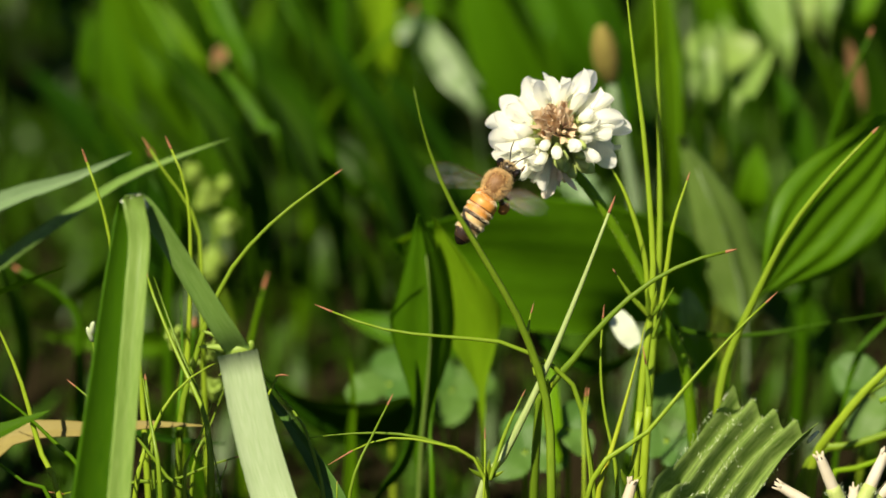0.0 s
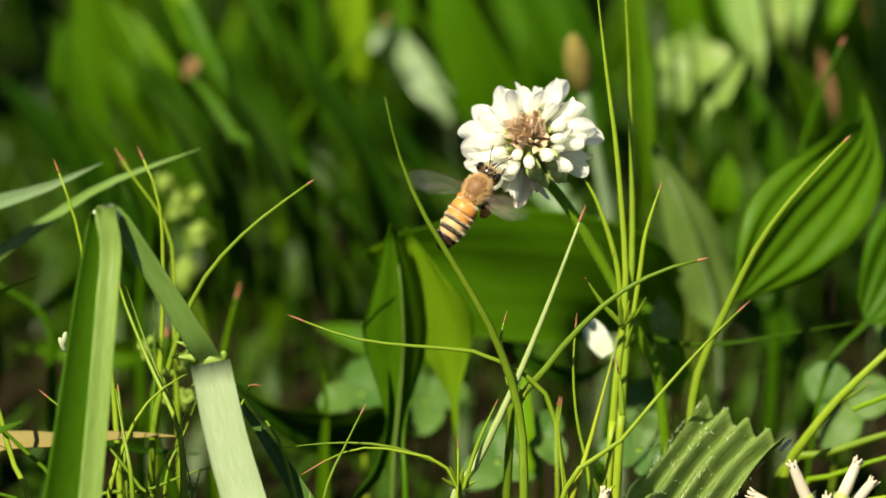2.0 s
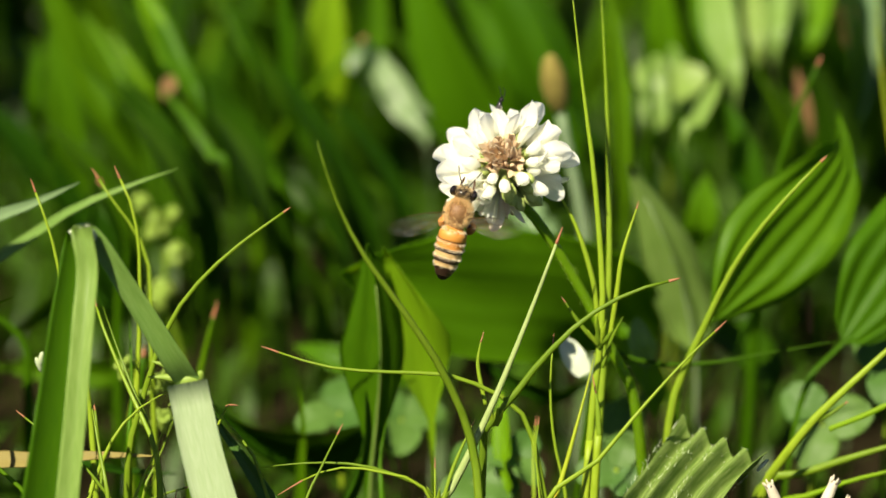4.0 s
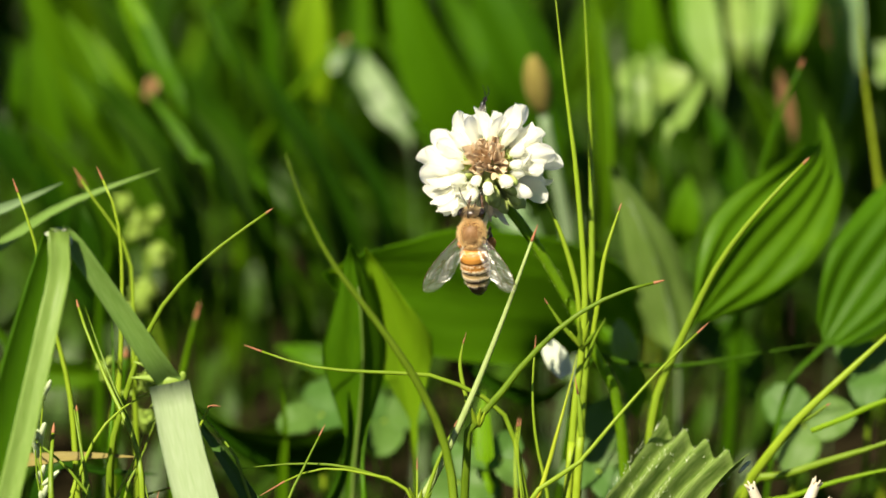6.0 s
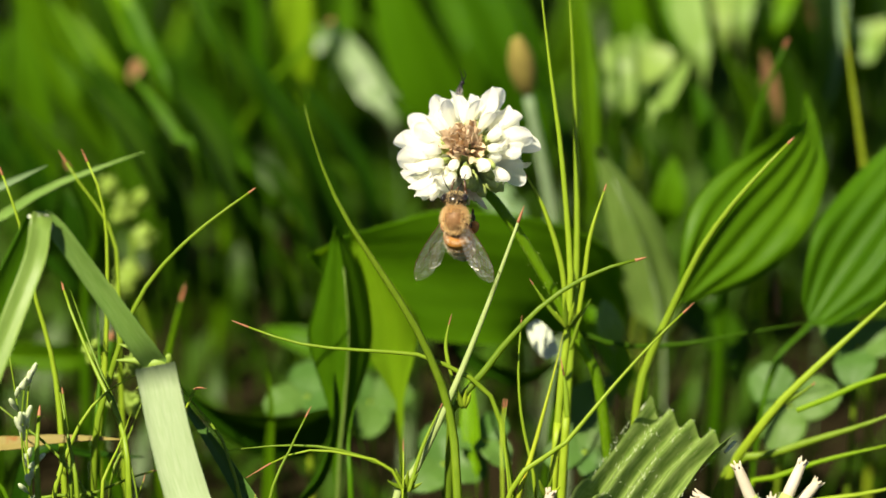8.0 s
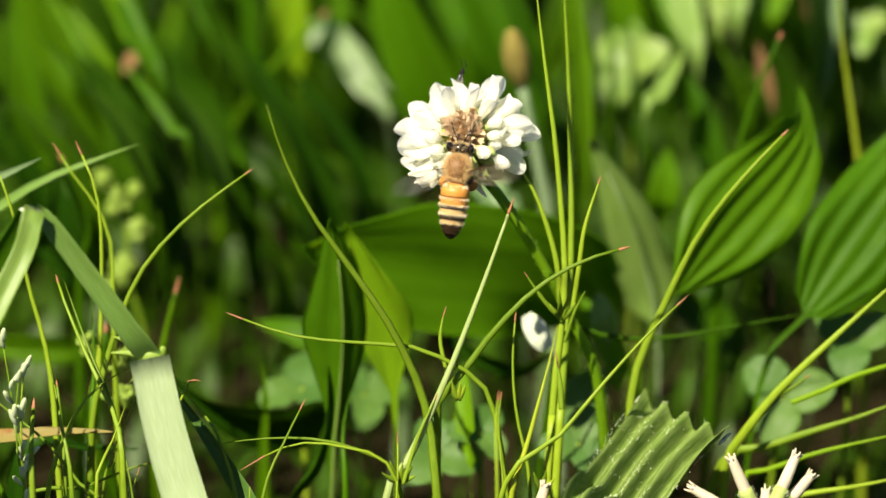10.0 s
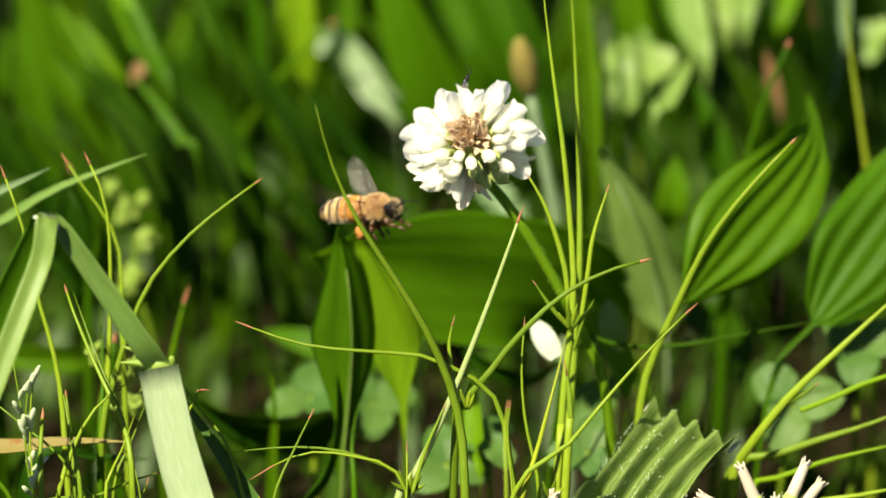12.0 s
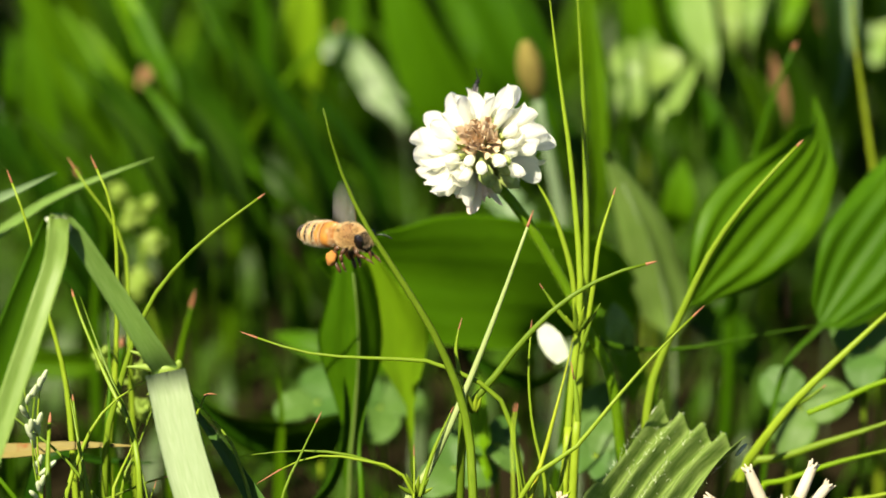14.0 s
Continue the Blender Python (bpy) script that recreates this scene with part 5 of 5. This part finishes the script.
def plantain_bud(points, size):
    pts = rooted(points)
    base = Vector(pts[0])
    pts = [Vector(p) - base for p in pts]
    ob = thing("plantain_flower_head", base, "brown oval plantain flower head on a pale stalk", "flower head")
    bm = bmesh.new()
    tube(bm, pts, [0.9, 0.9, 0.8], 8, 20)
    part("stalk", bm, PALE, ob)
    bm = bmesh.new()
    top = pts[-1]
    way = (pts[-1] - pts[-2]).normalized()
    for k in range(150):
        u = (k + 0.5) / 150
        r = size * 0.5 * math.sin(math.pi * (0.08 + 0.88 * u)) ** 0.7
        a = k * 2.4
        d = way.orthogonal().normalized()
        d.rotate(Matrix.Rotation(a, 3, way))
        blob(bm, top + way * (size * 1.9 * u - 0.5) + d * r * 0.7, (size * 0.17, size * 0.17, size * 0.22), 6, 4)
    part("spike", bm, OLIVE, ob, "brown scaly spike")
    return ob


plantain_bud([(17.3, 69.4, 41.2), (15.5, 69.6, 58.1), (13.4, 69.6, 68.7), (11.1, 69.6, 79.4)], 4.3)


def bud_plant(points, buds):
    """A small weed with round pale buds on short stalks."""
    pts = rooted(points)
    base = Vector(pts[0])
    pts = [Vector(p) - base for p in pts]
    ob = thing("budding_weed", base, "small weed with pale yellow-green round buds", "weed", "budding weeds")
    bm = bmesh.new()
    tube(bm, pts, [0.6, 0.5, 0.4], 6, 16)
    part("stem", bm, RUSH, ob)
    rng = random.Random(len(buds))
    for b, r in buds:
        c = Vector(b) - base
        near = min(pts, key=lambda p: (p - c).length)
        bm = bmesh.new()
        blob(bm, c, (r * 0.75, r * 0.75, r * 0.85), 24, 16)
        shift = Vector((rng.random(), rng.random(), rng.random())) * 9
        for v in bm.verts:
            d = v.co / MM - c
            v.co += d * (MM * 1.1 * noise.noise(d * (2.8 / r) + shift))
        tube(bm, [near, c.lerp(near, 0.5) - Vector((0, 0, 1)), c], [0.4, 0.35, 0.35], 5, 5)
        part("bud", bm, BUD, ob)
    return ob


bud_plant([(-48.2, 60.3, 36.1), (-51.2, 63.2, 48.6), (-51.6, 65.7, 57.4), (-53.8, 67.1, 63.6)], [((-55.1, 67.2, 63.7), 1.7), ((-52.8, 64.8, 60.4), 2.0), ((-49.3, 64.2, 56.2), 1.9), ((-52.0, 62.7, 49.9), 2.2), ((-50.3, 68.3, 61.2), 1.5), ((-54.3, 61.6, 47.4), 1.6)])
bud_plant([(-52.7, 9.1, 53.5), (-51.9, 10.3, 56.5), (-52.7, 11.5, 59.5)], [((-53.6, 11.6, 59.6), 1.5), ((-47.8, 5.2, 54.4), 1.6), ((-47.1, 5.4, 60.4), 1.4)])


def clover_leaf(foot, centre, size, face, roll=0.0, label="soft green clover leaf of three rounded leaflets", mat=None):
    """Three notched round leaflets on a stalk."""
    centre = Vector(centre)
    foot = Vector(foot)
    foot.z = -1.0
    ob = thing("clover_leaf", foot, label, "clover leaf", "clover leaves")
    c = centre - foot
    bm = bmesh.new()
    tube(bm, [(0, 0, 0), c * 0.5 + Vector((0, 2, 3)), c], [0.5, 0.45, 0.4], 6, 14)
    part("leaf_stalk", bm, RUSH, ob)
    n = Vector(face).normalized()
    e1 = n.orthogonal().normalized()
    e1.rotate(Matrix.Rotation(roll, 3, n))
    for k in range(3):
        way = e1.copy()
        way.rotate(Matrix.Rotation(k * 2.094, 3, n))
        bm = bmesh.new()
        sheet(bm, [c + way * 0.3, c + way * size * 0.5 + n * 0.6, c + way * size + n * 0.2], size * 0.95, n, lambda u: max(0.05, math.sin(math.pi * (0.03 + 0.93 * u) ** 0.8) ** 0.6), 12, 10, 0.18, wave=0.06, thick=0.12)
        part("leaflet", bm, mat or CLOVER, ob)
    return ob


for foot, centre, size, face, roll in (
    ((45.2, 20.4, 28.0), (47.9, 19.4, 47.0), 7.6, (-0.197, -0.756, 0.624), 0.4),
    ((58.0, 24.1, 31.8), (58.6, 24.4, 53.9), 6.8, (-0.199, -0.597, 0.777), 1.4),
    ((-2.2, 14.9, 25.1), (-3.3, 10.9, 41.9), 6.5, (0.000, -0.609, 0.793), 0.9),
    ((18.5, 11.3, 27.0), (16.9, 7.9, 45.1), 6.0, (-0.101, -0.692, 0.715), 0.2),
    ((-22.4, 25.6, 19.6), (-23.2, 29.2, 44.4), 7.0, (-0.101, -0.389, 0.916), 0.6),
    ((-12.1, 34.7, 20.8), (-13.9, 32.5, 41.9), 7.0, (0.204, -0.480, 0.853), 1.7),
    ((3.7, 16.8, 29.8), (2.8, 10.3, 45.8), 5.0, (0.207, -0.575, 0.791), 2.4),
):
    clover_leaf(foot, centre, size, face, roll)
# Paler green than the near clover, with sunlight partly in the colour.
for foot, centre, size, face, roll in (((35.7, 123.5, 35.1), (32.0, 109.9, 68.5), 7.5, (-0.45, -0.66, 0.60), 0.5), ((77.2, 123.3, 37.2), (73.8, 120.5, 70.6), 5.0, (-0.39, -0.54, 0.75), 1.5)):
    clover_leaf(foot, centre, size, face, roll, "sunlit pale green clover leaf further back", GREY)
broadleaf([(11.9, 6.2, 60.8), (10.6, 7.1, 62.8), (9.0, 8.8, 65.0)], 3.4, (-0.390, -0.541, 0.745), FADED, "fallen pale petal among the stalks", "petal", fold=0.2, wave=0.05, name="fallen_petal", group="petals", profile=lambda u: max(0.1, math.sin(math.pi * (0.1 + 0.85 * u)) ** 0.5), root=False)
for a, b, c, w in (((46.8, 28.1, 57.7), (46.5, 28.4, 61.2), (46.2, 28.7, 64.7), 1.0), ((53.6, 90.6, 65.7), (52.5, 90.2, 72.7), (51.1, 90.6, 79.0), 3.4), ((-52.5, 110.8, 70.3), (-53.4, 108.1, 68.9), (-54.5, 106.5, 67.7), 2.6), ((66.3, 120.2, 72.2), (64.1, 120.1, 77.4), (61.9, 119.3, 80.7), 5.0)):
    broadleaf([a, b, c], w, (-0.206, -0.745, 0.635), DEADLEAF, "dried brown leaf scrap", "dead leaf", fold=0.5, name="dead_leaf", group="dead leaves", steps=12, across=6, root=False)


# ---- the meadow further back ----
def leaf_meshes(rng, count, length, width, profile, material, droop):
    out = []
    for k in range(count):
        bm = bmesh.new()
        L, w = length * rng.uniform(0.8, 1.15), width * rng.uniform(0.8, 1.2)
        lean = rng.uniform(0.15, 0.5) if droop > 0 else rng.uniform(0.04, 0.14)
        sheet(bm, [(0, 0, 0), (L * lean * 0.3, 0, L * 0.4), (L * lean * 0.8, 0, L * 0.78), (L * (lean * 1.3 + droop), 0, L * (0.98 - droop * 0.6))], w, (-1, 0, 0.4), profile, 14, 6, rng.uniform(0.2, 0.6), wave=0.1, twist=rng.uniform(-0.7, 0.7), seed=k * 3.1)
        me = bpy.data.meshes.new("leaf")
        bm.to_mesh(me)
        bm.free()
        me.materials.append(material)
        me.polygons.foreach_set("use_smooth", [True] * len(me.polygons))
        out.append(me)
    return out


def tuft(name, at, meshes, count, rng, label, category, group, size, leafname):
    ob = thing(name, at, label, category, group)
    for k in range(count):
        lf = new(leafname, rng.choice(meshes))
        lf.parent = ob
        a = 6.283 * (k + rng.uniform(-0.3, 0.3)) / count
        s = size * rng.uniform(0.7, 1.1)
        lf.matrix_basis = Matrix.Translation(Vector((rng.uniform(-3, 3), rng.uniform(-3, 3), 0)) * MM) @ Matrix.Rotation(a, 4, "Z") @ Matrix.Diagonal((s, s, s, 1))


def meadow():
    rng = random.Random(21)
    # Most back plants use the darkened green, so shade is in their colour.
    wide = leaf_meshes(rng, 5, 120, 17, lance, SHADED_GREEN, 0.1) + leaf_meshes(rng, 2, 110, 14, lance, GREEN, 0.15)
    thin = leaf_meshes(rng, 4, 110, 5, ribbon, GREEN, 0.2) + leaf_meshes(rng, 3, 100, 4, ribbon, SHADED_GREEN, 0.25)
    spots = []
    for k in range(640):
        y = rng.uniform(190, 560) if k < 170 else rng.uniform(560, 2400) if k < 330 else rng.uniform(25, 600)
        x = rng.uniform(-1, 1) * (70 + 0.35 * y) - 15
        # Unseen tufts at both sides, added so that their shade falls into view.
        if k >= 330:
            x = -15 + rng.choice((-1, -1, 1)) * rng.uniform(120 + 0.25 * y, 360)
            if -160 < x < 0:
                continue
        if all((x - a) ** 2 + (y - b) ** 2 > (26 + 0.06 * y) ** 2 for a, b in spots):
            spots.append((x, y))
    # Plants added left of the view, unseen, to shade the low growth.
    for x, y, size in ((-106, -36, 0.7), (-114, -8, 0.75), (-112, 20, 0.7), (-128, 44, 0.8), (-122, -62, 0.7), (-140, 10, 0.8)):
        tuft("plantain_plant", (x, y, -1), wide, 9, rng, "leafy plantain plant added out of view to cast shade", "plant", "plantain plants", size, "leaf")
    for k, (x, y) in enumerate(spots):
        if k % 5 < 3:
            tuft("plantain_plant", (x, y, -1), wide, rng.randint(6, 9), rng, "leafy plantain plant deep in the meadow", "plant", "plantain plants", rng.uniform(0.75, 1.1), "leaf")
        else:
            tuft("grass_tuft", (x, y, -1), thin, rng.randint(9, 14), rng, "tuft of green meadow grass", "grass", "grass tufts", rng.uniform(0.7, 1.1), "blade")
    bm = bmesh.new()
    uvl = bm.loops.layers.uv.verify()
    for k in range(9000):
        y = 20 + 700 * rng.random() ** 1.3
        if y < 150 and rng.random() < 0.8:
            continue
        x = rng.uniform(-1, 1) * (75 + 0.3 * y) - 15
        h, w, a = rng.uniform(6, 24), rng.uniform(0.8, 4.0), rng.uniform(0, 6.283)
        d = Vector((math.cos(a), math.sin(a), 0))
        s = Vector((-d.y, d.x, 0)) * w
        o, l = Vector((x, y, -1)), rng.uniform(0.2, 1.1)
        v = [bm.verts.new(p * MM) for p in (o - s * 0.4, o + s * 0.4, o + d * h * l * 0.4 + s * 0.6 + Vector((0, 0, h * 0.6)), o + d * h * l * 0.4 - s * 0.6 + Vector((0, 0, h * 0.6)), o + d * h * l + Vector((0, 0, h * 0.8)))]
        for f in ((v[0], v[1], v[2], v[3]), (v[3], v[2], v[4])):
            for i, loop in enumerate(bm.faces.new(f).loops):
                loop[uvl].uv = (k % 7 + (i in (1, 2)) * w, h * (i > 1))
    # Undergrowth in a darkened green that holds the shade of the gaps.
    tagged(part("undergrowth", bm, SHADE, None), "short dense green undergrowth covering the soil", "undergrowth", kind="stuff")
    bm = bmesh.new()
    uvl = bm.loops.layers.uv.verify()
    made = 0
    while made < 42000:
        r, a = 1500 * rng.random() ** 0.7, rng.uniform(0, 6.283)
        x, y = -15 + r * math.cos(a), -100 + r * math.sin(a)
        if abs(x + 15) < 130 + max(0.0, 0.3 * y) and -520 < y < 2000 or (x < -100 and -200 < y < 130 and x > -330):
            continue
        made += 1
        h, w, a = rng.uniform(15, 55), rng.uniform(1.5, 4.0), rng.uniform(0, 6.283)
        d = Vector((math.cos(a), math.sin(a), 0))
        s = Vector((-d.y, d.x, 0)) * w
        o, l = Vector((x, y, -1)), rng.uniform(0.2, 0.8)
        v = [bm.verts.new(p * MM) for p in (o - s * 0.4, o + s * 0.4, o + d * h * l * 0.4 + s * 0.5 + Vector((0, 0, h * 0.6)), o + d * h * l * 0.4 - s * 0.5 + Vector((0, 0, h * 0.6)), o + d * h * l + Vector((0, 0, h * 0.9)))]
        for f in ((v[0], v[1], v[2], v[3]), (v[3], v[2], v[4])):
            for i, loop in enumerate(bm.faces.new(f).loops):
                loop[uvl].uv = (made % 7 + (i in (1, 2)) * w, h * (i > 1))
    tagged(part("meadow_grass", bm, SHADED_GREEN, None), "short green meadow grass all round", "grass", kind="stuff")
    for k in range(34):
        a = rng.uniform(0, 6.283)
        x, y = 900 * math.cos(a), -400 + 900 * math.sin(a)
        if y < 0:
            tuft("grass_tuft", (x, y, -1), thin, 12, rng, "tuft of green meadow grass", "grass", "grass tufts", 1.0, "blade")


meadow()


# ---- what moves ----
def facing(spot, ahead, back):
    """The pose of the bee at a spot in millimetres, its head towards ahead and its back towards back."""
    x = Vector(ahead).normalized()
    z = Vector(back)
    z = (z - x * z.dot(x)).normalized()
    m = Matrix((x, z.cross(x), z)).transposed().to_4x4()
    m.translation = Vector(spot) * MM
    return m


def wing_pose(side, sweep, lift, twist=0.0):
    """Sweep turns the wing backwards, lift raises its tip, twist turns it round its length."""
    return Matrix.Translation(Vector((-0.3, side * 1.7, 0.95)) * MM) @ pose(0, 0, 0, 0, 0, side * sweep) @ pose(0, 0, 0, side * lift) @ pose(0, 0, 0, 0, twist)


def lean(foot, sideways, forward):
    """A plant that leans round its foot, in degrees."""
    return Matrix.Translation(foot) @ pose(0, 0, 0, forward, sideways)


def bend_rows(ob, pivot, rows):
    """Rows of a plant that swings round a pivot: seconds, sideways and forward degrees."""
    rest, p = Matrix.Translation(ob.location), Vector(pivot)
    return [(t, Matrix.Translation(p) @ pose(0, 0, 0, f, s) @ Matrix.Translation(-p) @ rest) for t, s, f in rows]


def motions():
    walk(bee, [
        (0, facing((-8.1, -11.1, 91.7), (0.583, 0.413, 0.700), (-0.252, -0.830, 0.498))),
        (0.5, facing((-7.2, -10.5, 93.1), (0.639, 0.396, 0.659), (-0.252, -0.830, 0.498))),
        (1.0, facing((-7.4, -10.4, 93.3), (0.583, 0.413, 0.700), (-0.252, -0.830, 0.498))),
        (1.5, facing((-6.7, -10.7, 92.7), (0.501, 0.397, 0.769), (-0.220, -0.853, 0.474))),
        (2.0, facing((-7.0, -10.8, 92.3), (0.562, 0.383, 0.733), (-0.253, -0.845, 0.472))),
        (2.5, facing((-6.1, -10.2, 93.8), (0.501, 0.397, 0.769), (-0.224, -0.851, 0.475))),
        (3.0, facing((-5.3, -9.9, 94.4), (0.422, 0.386, 0.820), (-0.204, -0.854, 0.478))),
        (4.2, facing((-6.6, -12.2, 91.4), (0.222, 0.270, 0.937), (-0.100, -0.923, 0.373))),
        (5.5, facing((-3.2, -14.1, 89.5), (-0.030, 0.259, 0.965), (-0.241, -0.931, 0.272))),
        (6.0, facing((-2.4, -13.8, 90.1), (-0.030, 0.240, 0.970), (-0.241, -0.931, 0.272))),
        (6.5, facing((-5.0, -14.0, 89.7), (-0.060, 0.179, 0.982), (-0.238, -0.954, 0.180))),
        (7.0, facing((-1.9, -14.2, 89.3), (-0.040, 0.160, 0.986), (-0.238, -0.954, 0.180))),
        (7.5, facing((-3.3, -14.0, 89.8), (-0.030, 0.141, 0.990), (-0.238, -0.954, 0.180))),
        (8.0, facing((-2.7, -14.1, 89.6), (-0.030, 0.141, 0.990), (-0.238, -0.954, 0.180))),
        (9.2, facing((-2.5, -13.4, 93.9), (0.101, 0.325, 0.940), (-0.100, -0.923, 0.373))),
        (10.5, facing((-1.3, -12.3, 96.6), (0.201, 0.440, 0.875), (-0.195, -0.868, 0.456))),
        (11.0, facing((-2.3, -11.2, 99.3), (0.422, 0.395, 0.816), (-0.253, -0.854, 0.454))),
        (11.3, facing((-2.4, -10.9, 100.1), (0.605, 0.298, 0.738), (-0.306, -0.755, 0.580))),
        (11.5, facing((-3.7, -12.2, 99.5), (0.810, 0.220, 0.544), (-0.406, -0.515, 0.755))),
        (11.7, facing((-7.8, -12.0, 97.2), (0.964, -0.205, 0.170), (-0.150, -0.146, 0.978))),
        (12.0, facing((-13.5, -12.4, 91.0), (0.82, -0.52, 0.20), (-0.100, 0.078, 0.992))),
        (12.5, facing((-21.9, -13.1, 86.6), (0.85, -0.35, 0.39), (-0.301, 0.163, 0.940))),
        (13.0, facing((-19.8, -16.0, 79.5), (0.793, -0.608, -0.039), (0.206, 0.061, 0.977))),
        (13.5, facing((-20.3, -14.5, 83.2), (0.820, -0.567, 0.074), (0.102, 0.071, 0.992))),
        (14.0, facing((-17.9, -12.6, 87.5), (0.75, -0.65, 0.13), (0.050, 0.078, 0.996))),
    ])
    curl = [(0, 6), (3.0, 4), (4.2, 10), (5.5, 16), (6.0, 22), (6.5, 50), (7.0, 48), (8.0, 46), (9.2, 18), (10.5, 8), (11.5, 8), (12.0, 2), (14.0, 0)]
    walk(abdomen, [(t, Matrix.Translation(Vector((-1.75, 0, -0.15)) * MM) @ pose(0, 0, 0, 0, -c)) for t, c in curl])
    for wing, side in zip(bee_wings, (1, -1)):
        rows = []
        for k in range(0, 14 * 30 + 1):
            t = k / 30
            if 4.9 < t < 9.0:
                if k % 15 == 0:
                    rows.append((t, wing_pose(side, 50 if t < 6.8 else 58, 16 if t < 6.8 else 6, -13 if side > 0 else -7)))
                continue
            late = t > 11.6
            beat = (0, 36, -40)[k % 3]
            rows.append((t, wing_pose(side, 48 if late else 24 if side > 0 else -14, (24 if late else 42) + beat, -18)))
        walk(wing, rows)
    base = clover.location.copy()
    swing = (
        (0, 0, 0), (3, 0, 0), (4.2, -0.2, 1.2), (5.5, -0.3, 2.0), (6.0, -0.1, 1.3), (6.5, -1.4, 1.4), (7.0, 0.0, 2.0), (7.5, -1.0, 1.4), (8.0, -0.7, 1.6), (9.2, -0.5, 0.8),
        (10.5, -0.1, 0.2), (11, -0.9, -0.7), (11.5, -0.4, 0.1), (12, -0.4, -0.9), (12.5, -0.1, 0), (13, -0.25, -0.6), (13.5, -0.1, 0), (14, -0.1, -0.3))
    walk(clover, [(t, lean(base, s, f)) for t, s, f in swing])
    # the fly sits on the head's far rim, and creeps up to the top after the first seconds
    perch, low = Vector((-0.4, 7.9, 100.7)) * MM, Vector((-0.4, 8.0, 96.1)) * MM
    walk(fly, [(t, lean(base, s, f) @ Matrix.Translation((low if t < 4 else perch) - base) @ pose(0, 0, 0, -10, 14)) for t, s, f in swing])
    base2 = sway.location.copy()
    walk(sway, [(t, lean(base2, s, 11 if t == 5.5 else 5 if t == 6 else 6 if t == 4.4 else 0)) for t, s in ((0, 0), (3, -0.2), (4.4, -5), (5.5, -8.5), (6, -4), (6.5, -1.9), (7, -1.8), (7.5, -1.7), (8, -1.8), (9.2, -3.4), (10.5, -4.1), (11, -3.8), (11.5, -2.8), (12, -1.2), (12.5, -1.5), (13, -1.3), (14, -1.1))])
    walk(tip_up, bend_rows(tip_up, tip_up.location, ((0, 0, 0), (3, 0, 0), (4.4, 0, 4), (5.5, -0.4, 6), (6, 0, 2.5), (6.5, 0, -1.5), (8, -0.2, 2), (9.2, 0, 0), (10.5, -0.2, -2.2), (12.5, 0, -1.5), (14, -0.2, 2))))
    walk(tip_mid, bend_rows(tip_mid, tip_mid.location, ((0, 0, 0), (3, -0.2, 0), (5.5, -0.5, 2.5), (6, -0.8, 0), (8, -0.7, 0), (10.5, -1.1, 0), (14, -0.7, 0))))
    walk(tip_left, bend_rows(tip_left, Vector((2.7, -14.9, 63.4)) * MM, ((0, 0, 0), (3, 0, 0), (4.4, -5, 0), (5.5, -10, 0), (6, -2.3, 0), (6.5, -0.8, 0), (10.5, -0.6, 0), (13, -0.4, 0), (14, -2, 0))))
    walk(tip_right, bend_rows(tip_right, tip_right.location, ((0, 0, 0), (3, -0.2, 0), (5.5, -1.2, 2), (6, -0.4, 0.6), (6.5, -1.1, 0), (8, -0.7, 0), (9.2, -1.2, 0), (10.5, -1.8, 0), (12, -0.5, 0), (14, -0.6, 0))))
    # the creased blade: its arm tips over at the joint and its broken end swings from the knee
    arms, ends = [], []
    for t, tip, s in ((0, 0, 0), (3, -0.2, 0.5), (5.5, -0.8, 1.5), (6.0, -2.2, 9), (6.5, -3.2, 18), (7.0, -3.2, 20.5), (8, -3.2, 19), (10.5, -4.4, 26), (11, -4.6, 23), (12, -2.2, 19), (13, -1.2, 17), (14, -0.4, 16)):
        turn = Matrix.Translation(fold_knot * MM) @ pose(0, 0, 0, 0, tip) @ Matrix.Translation(-fold_knot * MM)
        arms.append((t, turn))
        ends.append((t, Matrix.Translation(turn @ (fold_knee * MM)) @ pose(0, 0, 0, 0, s)))
    walk(fold_arm, arms)
    walk(fold_end, ends)


motions()
